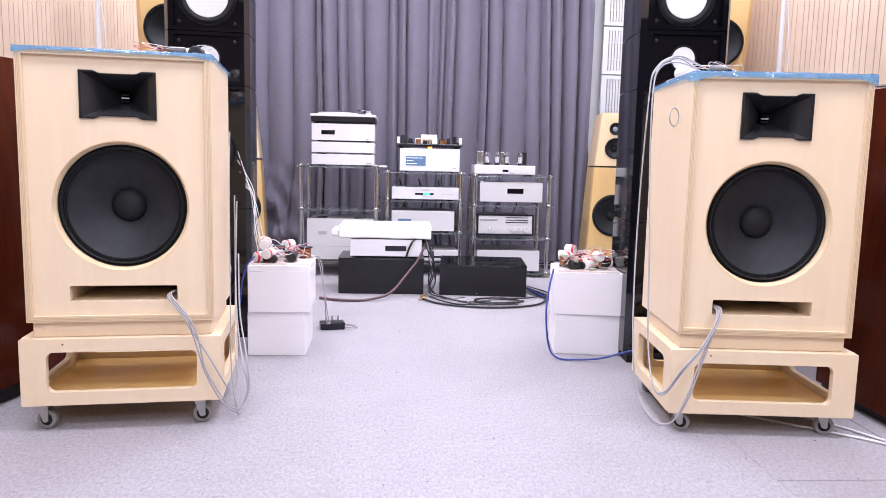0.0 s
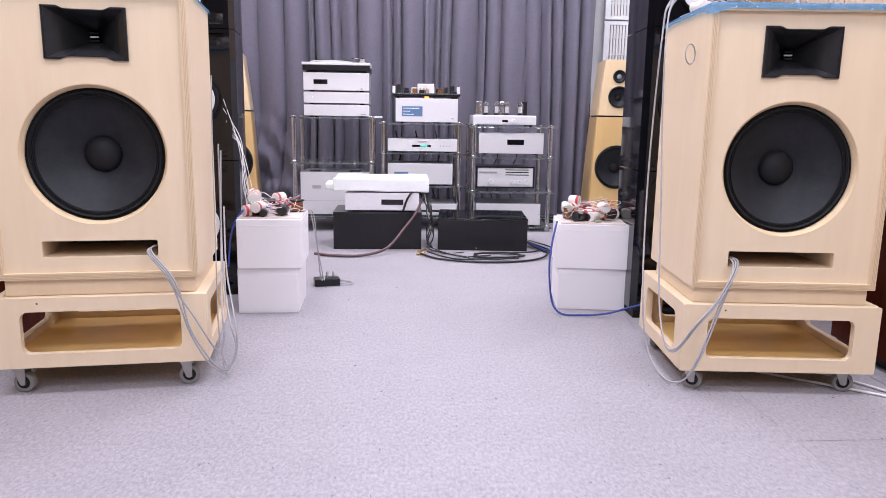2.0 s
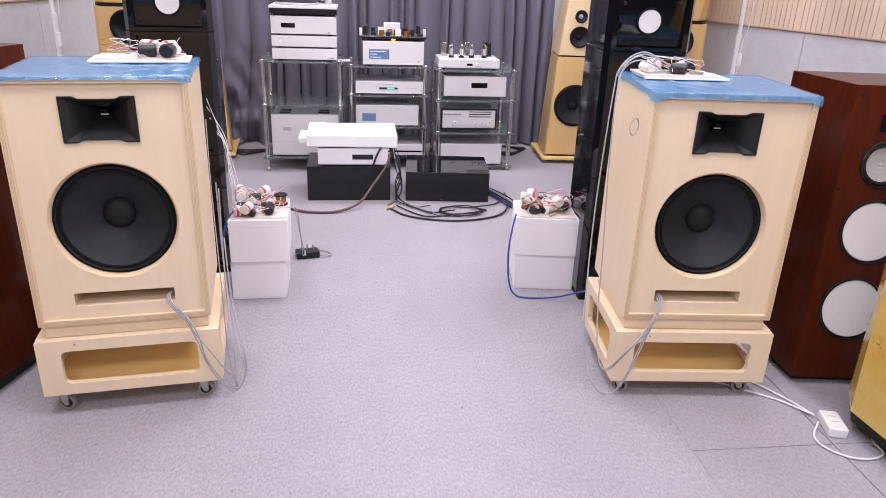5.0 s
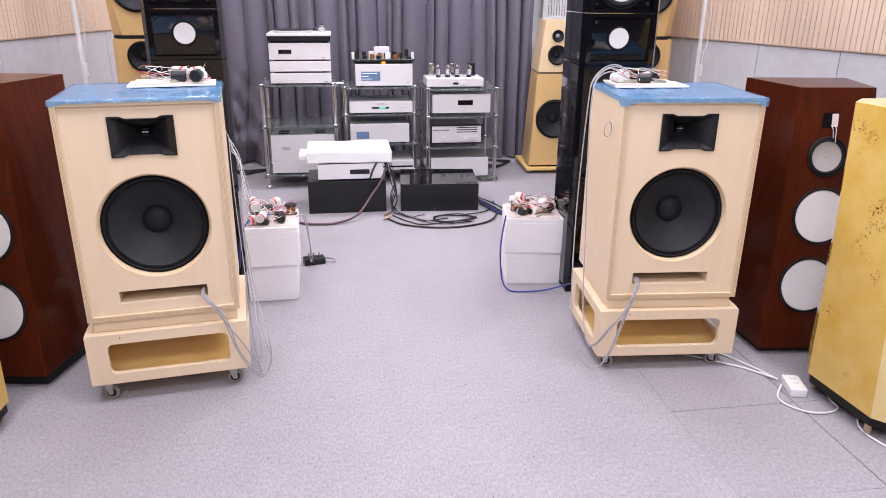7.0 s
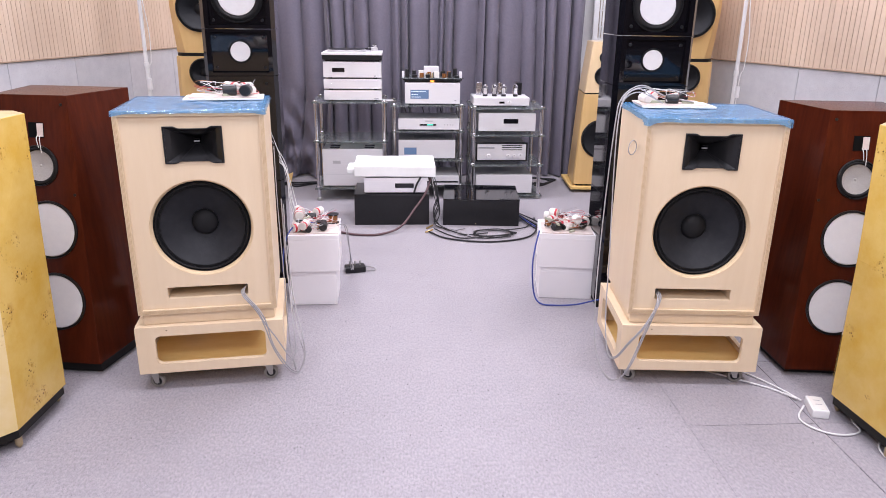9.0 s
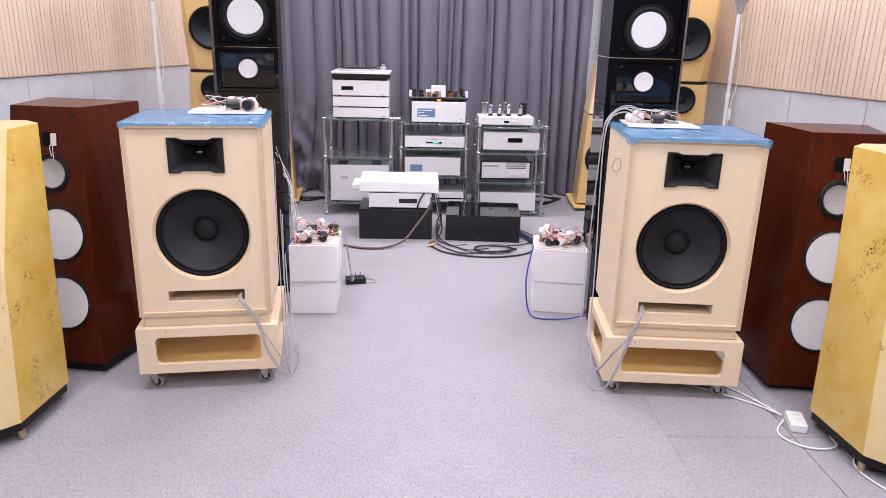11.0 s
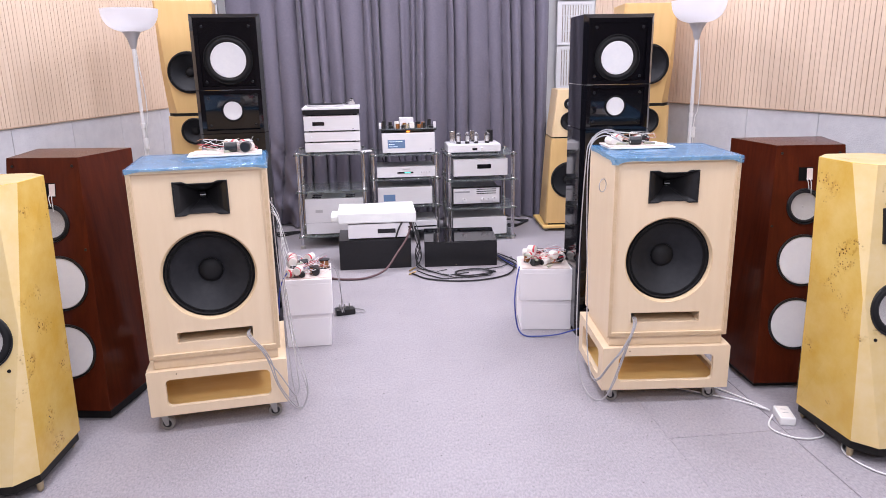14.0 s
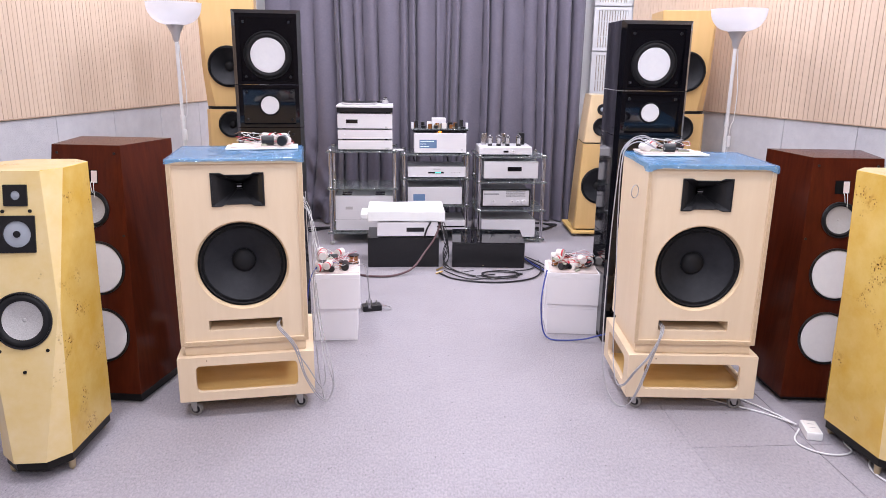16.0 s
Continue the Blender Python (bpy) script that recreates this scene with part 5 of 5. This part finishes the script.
B = SPK_L @ pose(0.095, 0.345, TOP_L + 0.0065, 0, 0, 1)
foam_board(B, 0.31, 0.15, 0.006, "white foam board lying on the blue film")
crossover(B @ pose(0.0, 0.01, 0.0065), 5, "crossover board with red, white and black parts", 0.27, 0.14, 1.0)
B = SPK_R @ pose(-0.080, 0.335, TOP_R + 0.0065, 0, 0, 2)
foam_board(B, 0.30, 0.15, 0.007, "white printed foam board on the blue film")
crossover(B @ pose(-0.02, 0.01, 0.0075), 21, "crossover board with a red coil and loose white wires", 0.27, 0.14, 0.9)
crossover(pose(-0.384, 3.018, TOP_CL + 0.0005, 0, 0, 2.5) @ pose(0, 0.15, 0), 7, "heaped crossover with red and white capacitors on a carton", 0.25, 0.27, 2.4, 0.06)
crossover(pose(0.942, 3.070, TOP_CR + 0.0005, 0, 0, -8.5) @ pose(0, 0.13, 0), 13, "heap of crossover coils and red capacitors on a carton", 0.27, 0.25, 2.6, 0.08)
sp = thing("wire_spool", "small copper wire spool on the carton", "spool", pose(-0.30, 3.22, TOP_CL + 0.0075))
part("winding", rod(0.024, 0.04, 26, pose(0, 0, 0.004)), COPPER, sp)
part("flange", rod(0.031, 0.004, 26), SATIN_BLACK, sp)
part("flange", rod(0.031, 0.005, 26, pose(0, 0, 0.044)), SATIN_BLACK, sp)

# ---- cables ----
# the left loudspeaker's cables leave the port, lie over the stand and turn up its side
LOWER = [(-0.572, 2.30, 0.410), (-0.566, 2.180, 0.414), (-0.510, 2.150, 0.356), (-0.483, 2.148, 0.298)]
ENDS = [[(-0.456, 2.150, 0.200), (-0.420, 2.150, 0.125), (-0.392, 2.165, 0.078), (-0.366, 2.190, 0.058), (-0.345, 2.205, 0.100), (-0.341, 2.210, 0.140), (-0.355, 2.215, 0.201), (-0.402, 2.35, 0.305), (-0.441, 2.50, 0.443), (-0.455, 2.56, 0.70)],
        [(-0.440, 2.150, 0.238), (-0.402, 2.175, 0.150), (-0.388, 2.200, 0.120), (-0.374, 2.212, 0.150), (-0.380, 2.228, 0.235), (-0.405, 2.34, 0.34), (-0.429, 2.45, 0.451), (-0.445, 2.55, 0.68)],
        [(-0.452, 2.148, 0.208), (-0.414, 2.152, 0.130), (-0.384, 2.172, 0.078), (-0.360, 2.196, 0.066), (-0.338, 2.215, 0.120), (-0.350, 2.24, 0.22), (-0.398, 2.37, 0.33), (-0.435, 2.52, 0.50)]]
for k, tail in enumerate(ENDS):
    cable("speaker_cable", [(x + 0.005 * k, y, z + 0.003 * k) for x, y, z in LOWER] + tail, 0.0025, CABLE_GREY, "silver-grey speaker cable hanging from the port", group="speaker cables")
for o in (0.0,):
    cable("speaker_cable", [SPK_L @ Vector(p) for p in ((0.275, 0.40, 0.92 - o), (0.278 + o, 0.33, 0.70), (0.292 + o, 0.20 + o, 0.40), (0.303 + o, 0.10, 0.16), (0.322 + o, 0.06, 0.03), (0.325 + o, 0.12, 0.008), (0.30, 0.20, 0.03))], 0.0020, CABLE_GREY, "pale cable running down beside the stand", group="speaker cables")
# the right loudspeaker's cables swing round the stand's corner and climb to its top
for k in range(2):
    o = 0.007 * k
    cable("speaker_cable", [(1.118 + o, 2.27, 0.395), (1.092 + o, 2.115, 0.400), (1.030 + o, 2.07, 0.308), (0.966 + o, 2.065, 0.230), (0.932, 2.10, 0.153 - o), (0.905, 2.125, 0.165), (0.908, 2.20, 0.292), (0.925, 2.28, 0.55), (0.935, 2.35, 0.822), (0.938, 2.37, 1.06),
                            (0.965, 2.40, 1.150 + o), (1.03, 2.42, 1.178 + 2 * o), (1.10, 2.40, 1.150), (1.13, 2.42, 1.135)], 0.0026, CABLE_GREY, "silver-grey cable looping from the port to the top", group="speaker cables")
    cable("speaker_cable", [(1.112 + o, 2.27, 0.39), (1.086 + o, 2.115, 0.394), (1.024 + o, 2.07, 0.257), (0.981 + o, 2.065, 0.134), (0.948, 2.075, 0.066), (0.905, 2.11, 0.062 - o), (0.880, 2.19, 0.126), (0.872, 2.24, 0.291), (0.915, 2.38, 0.632), (0.936, 2.40, 1.045),
                            (0.962, 2.42, 1.15 + o), (1.05, 2.45, 1.195 + o), (1.15, 2.44, 1.16), (1.26, 2.42, 1.14)], 0.0026, CABLE_GREY, "silver-grey cable hanging low beside the stand", group="speaker cables")
ringc = [SPK_R @ Vector((-0.292 + 0.020 * math.sin(a * math.pi / 8), 0.10 + 0.020 * math.sin(a * math.pi / 8), 0.985 + 0.028 * math.cos(a * math.pi / 8))) for a in range(17)]
tagged(part("cable_coil", tube(ringc, 0.0020, 8, flat=True), CABLE_GREY), "small ring of pale cable tied to the loudspeaker side", "cable", "speaker cables")
rng = random.Random(31)
for k in range(6):
    sag = rng.uniform(0.05, 0.22)
    pts = [(-0.62 - 0.012 * k, 3.34 + 0.02 * k, 0.86 - 0.03 * k), (-0.55 + rng.uniform(-0.01, 0.015), 3.30, 0.68), (-0.520 + rng.uniform(-0.02, 0.03), 3.26, 0.46 + 0.4 * sag),
           (-0.495 + rng.uniform(-0.02, 0.02), 3.24, 0.40 - 0.4 * sag * (k % 2)), (-0.455 + rng.uniform(-0.01, 0.02), 3.22, 0.43 + 0.2 * sag), (-0.40 + 0.015 * k, 3.17 + rng.uniform(-0.03, 0.03), 0.412)]
    cable("hookup_wire", pts, 0.0015, CABLE_WHITE, "thin white wire looping down onto the crossover", group="thin wires")
cable("blue_wire", [(-0.545, 3.0, 0.20), (-0.53, 3.02, 0.34), (-0.49, 3.05, 0.42), (-0.43, 3.12, 0.425), (-0.38, 3.16, 0.41)], 0.0035, CABLE_BLUE, "blue cable over the carton's corner")
cable("blue_wire", [(0.80, 3.12, 0.375), (0.775, 3.08, 0.30), (0.755, 3.03, 0.20), (0.768, 3.02, 0.06), (0.80, 2.99, 0.010), (0.88, 2.965, 0.008), (0.98, 2.945, 0.02), (1.06, 2.92, 0.05), (1.15, 2.90, 0.08)], 0.0042, CABLE_BLUE, "blue cable curving round the cartons")
for k in range(2):
    cable("hookup_wire", [(-0.27, 3.12, 0.41), (-0.225 - 0.01 * k, 3.14, 0.40), (-0.215, 3.2, 0.24), (-0.225 + 0.012 * k, 3.40, 0.06), (-0.22, 3.50, 0.045)], 0.0022, CABLE_GREY, "thin grey wire hanging to the adapter", group="thin wires")
ad = thing("plug_adapter", "small black mains adapter with upright pins", "adapter", pose(-0.212, 3.53, 0, 0, 0, 12))
part("body", box(-0.06, 0.06, -0.035, 0.035, 0, 0.036, 0.005), SATIN_BLACK, ad)
for k in (-0.03, 0.0, 0.03):
    part("pin", rod(0.004, 0.03, 10, pose(k, 0.0, 0.035)), STEEL, ad)
cable("adapter_cable", [(-0.16, 3.52, 0.012), (-0.10, 3.52, 0.008), (-0.095, 3.56, 0.007), (-0.15, 3.60, 0.006), (-0.26, 3.60, 0.006)], 0.003, CABLE_GREY, "short grey cord beside the adapter")
cable("mains_cable", [(-0.36, 4.28, 0.010), (-0.24, 4.22, 0.010), (-0.08, 4.22, 0.012), (0.06, 4.30, 0.04), (0.16, 4.40, 0.14), (0.24, 4.47, 0.24), (0.29, 4.56, 0.36), (0.30, 4.70, 0.40)], 0.008, CABLE_ROSE, "thick dark rose power cord rising over the black box")
cable("mains_cable", [(0.22, 4.60, 0.34), (0.20, 4.47, 0.345), (0.175, 4.455, 0.30), (0.155, 4.455, 0.24)], 0.007, CABLE_BLACK, "black cord hanging over the amplifier front")
rng = random.Random(17)
for k in range(7):
    j = lambda s: rng.uniform(-s, s)
    pts = [(0.235 + j(0.03), 4.64, 0.33 + j(0.02)), (0.290 + j(0.02), 4.52, 0.31 + j(0.04)), (0.315 + j(0.022), 4.47 + j(0.02), 0.20 + j(0.04)), (0.318 + j(0.025), 4.45 + j(0.02), 0.10 + j(0.03)),
           (0.325 + j(0.03), 4.41 + j(0.03), 0.022), (0.40 + 0.03 * k + j(0.02), 4.31 - 0.025 * k + j(0.03), 0.010), (0.52 + 0.05 * k, 4.33 - 0.03 * k + j(0.02), 0.009)]
    cable("mains_cable", pts[:7 - (k % 3)], 0.0042 if k % 2 else 0.0030, CABLE_GREY if k == 4 else CABLE_BLACK, "loose cable tangled between the black boxes", group="black cables")
loop = []
for k in range(35):
    a = 2 * math.pi * k / 16
    loop.append((0.70 + (0.145 + 0.02 * math.sin(k * 0.7)) * math.cos(a), 4.225 + (0.085 + 0.012 * math.cos(k)) * math.sin(a), 0.009 + 0.0045 * (k / 16)))
cable("cable_loop", [(0.30, 4.34, 0.012), (0.40, 4.20, 0.008), (0.52, 4.13, 0.008)] + loop + [(0.95, 4.36, 0.012), (1.05, 4.55, 0.010)], 0.0045, CABLE_BLACK, "black cable coiled in loops on the carpet")
cable("mains_cable", [(0.26, 4.28, 0.010), (0.36, 4.14, 0.009), (0.55, 4.06, 0.008), (0.75, 4.06, 0.008), (0.93, 4.14, 0.010), (1.02, 4.30, 0.016), (1.06, 4.60, 0.012)], 0.006, CABLE_BLACK, "long black cable curving across the carpet")
for k in range(5):
    o = 0.03 * k
    cable("mains_cable", [(0.93 - 0.3 * o, 4.66 + o, 0.03), (1.0 + 0.4 * o, 4.40 + 0.6 * o, 0.012 + 0.004 * k), (1.08 + 0.3 * o, 4.20 + 0.8 * o, 0.010), (1.12 + o, 4.00 + 0.7 * o, 0.010), (1.20 + o, 3.85 + o, 0.010)], 0.005, [CABLE_BLACK, CABLE_BLUE, CABLE_BLACK, CABLE_GREY, CABLE_BLACK][k], "cable trailing past the black box", group="floor cables")
for k, (a, b) in enumerate((((0.235, 4.27), (0.285, 4.31)), ((0.245, 4.36), (0.29, 4.42)))):
    pl = part("banana_plug", tube([(a[0], a[1], 0.009), ((a[0] + b[0]) / 2, (a[1] + b[1]) / 2, 0.011), (b[0], b[1], 0.014)], 0.006, 10), GOLD)
    tagged(pl, "gold banana plug at a cable end on the carpet", "plug", "gold plugs")
for k in range(5):
    o = 0.05 * k
    cable("mains_cable", [(1.10 + o, 5.72 - 0.4 * o, 0.03), (1.28 + 0.4 * o, 5.62 + o * 0.5, 0.010), (1.42 + 0.3 * o, 5.80 + 0.4 * o, 0.010), (1.32 - o, 5.95, 0.010), (1.2, 5.86 + 0.3 * o, 0.012)], 0.006, CABLE_BLACK, "tangled black cable under the curtain edge", group="floor cables")
for k in range(3):
    cable("mains_cable", [(-0.95 - 0.1 * k, 5.8, 0.010), (-0.85, 5.62 + 0.07 * k, 0.010), (-0.72, 5.70 + 0.04 * k, 0.010), (-0.55, 5.80, 0.012)], 0.006, CABLE_BLACK, "black cable on the carpet by the curtain", group="floor cables")
for sx in (0.10, 0.25, 0.40, 0.85, 1.0):
    cable("rack_cable", [(sx, 5.60, 0.70), (sx + 0.04, 5.70, 0.52), (sx - 0.03, 5.72, 0.34), (sx + 0.02, 5.72, 0.15), (sx + 0.05, 5.74, 0.02)], 0.005, CABLE_BLACK, "black cable hanging behind the rack", group="rack cables")

# white extension lead beside the mahogany loudspeaker
ex = thing("power_strip", "small white extension socket on the carpet", "socket", pose(1.695, 1.905, 0, 0, 0, -105))
part("body", box(-0.058, 0.058, -0.032, 0.032, 0, 0.036, 0.006), WHITE_METAL, ex)
part("top_plate", box(-0.05, 0.05, -0.025, 0.025, 0.0362, 0.038, 0.001), CREAM, ex)
for k in (-0.02, 0.012):
    part("socket_slot", box(k, k + 0.003, -0.012, 0.012, 0.0381, 0.0388), PRINT_GREY, ex)
cable("extension_cable", [(1.12, 2.62, 0.006), (1.32, 2.45, 0.006), (1.52, 2.25, 0.006), (1.62, 2.10, 0.006), (1.665, 1.965, 0.014)], 0.0038, CABLE_WHITE, "white extension cord on the carpet", group="white cords")
cable("extension_cable", [(1.05, 2.50, 0.006), (1.28, 2.31, 0.006), (1.50, 2.15, 0.006), (1.60, 2.07, 0.006), (1.655, 1.98, 0.014)], 0.0038, CABLE_WHITE, "white extension cord running under the stand", group="white cords")
cable("extension_cable", [(1.655, 1.925, 0.014), (1.60, 1.86, 0.006), (1.60, 1.80, 0.006), (1.65, 1.745, 0.006), (1.72, 1.73, 0.006), (1.78, 1.755, 0.006), (1.795, 1.83, 0.006), (1.86, 1.90, 0.006)], 0.0038, CABLE_WHITE, "white cord looping round the socket", group="white cords")
cable("extension_cable", [(1.86, 1.72, 0.006), (1.79, 1.66, 0.006), (1.77, 1.58, 0.006), (1.81, 1.47, 0.006), (1.92, 1.39, 0.006), (2.1, 1.34, 0.006)], 0.0038, CABLE_WHITE, "white cord under the burl loudspeaker", group="white cords")

# ---- lint on the carpet ----
rng = random.Random(5)
bm = bmesh.new()
for k in range(110):
    lx, ly, a, s = rng.uniform(-0.5, 1.6), rng.uniform(0.9, 4.0), rng.uniform(0, 6.3), rng.uniform(0.0018, 0.005)
    dx, dy, w = s * math.cos(a), s * math.sin(a), rng.uniform(0.0007, 0.0013)
    vs = [bm.verts.new((lx + p, ly + q, r)) for p, q, r in ((-dx, -dy, 0.0006), (w * math.sin(a), -w * math.cos(a), 0.0004), (dx, dy, 0.0006), (-w * math.sin(a), w * math.cos(a), 0.0004), (0, 0, 0.0022))]
    for i, n in ((0, 1), (1, 2), (2, 3), (3, 0)):
        bm.faces.new([vs[i], vs[n], vs[4]])
tagged(part("lint", bm, MATT_BLACK), "tiny dark specks of lint on the carpet", "lint", kind="stuff")

# ---- carpet tiles ----
bm = box(-0.24995, 0.24995, -0.24995, 0.24995, -0.008, 0.0, 0.0002, seg=1)
tile_mesh = mesh_of("carpet_tile", bm)
tile_mesh.materials.append(CARPET)
worn_mesh = mesh_of("carpet_tile", box(-0.2484, 0.2484, -0.2484, 0.2484, -0.008, 0.0, 0.0014, seg=1))
worn_mesh.materials.append(CARPET)
rng = random.Random(2)
X0, Y0 = 1.146, 1.822
for j in range(-11, 10):
    for i in range(-11, 8):
        x, y = X0 + 0.25 + 0.5 * i, Y0 - 0.25 + 0.5 * j
        if -4.1 < x < 4.9 and -3.6 < y < 6.5 and (j > -9):
            ob = new("carpet_tile", worn_mesh if i in (0, 1) and j in (0, 1) else tile_mesh)
            ob.parent = floor
            ob.location = (x, y, rng.uniform(-0.0003, 0.0))
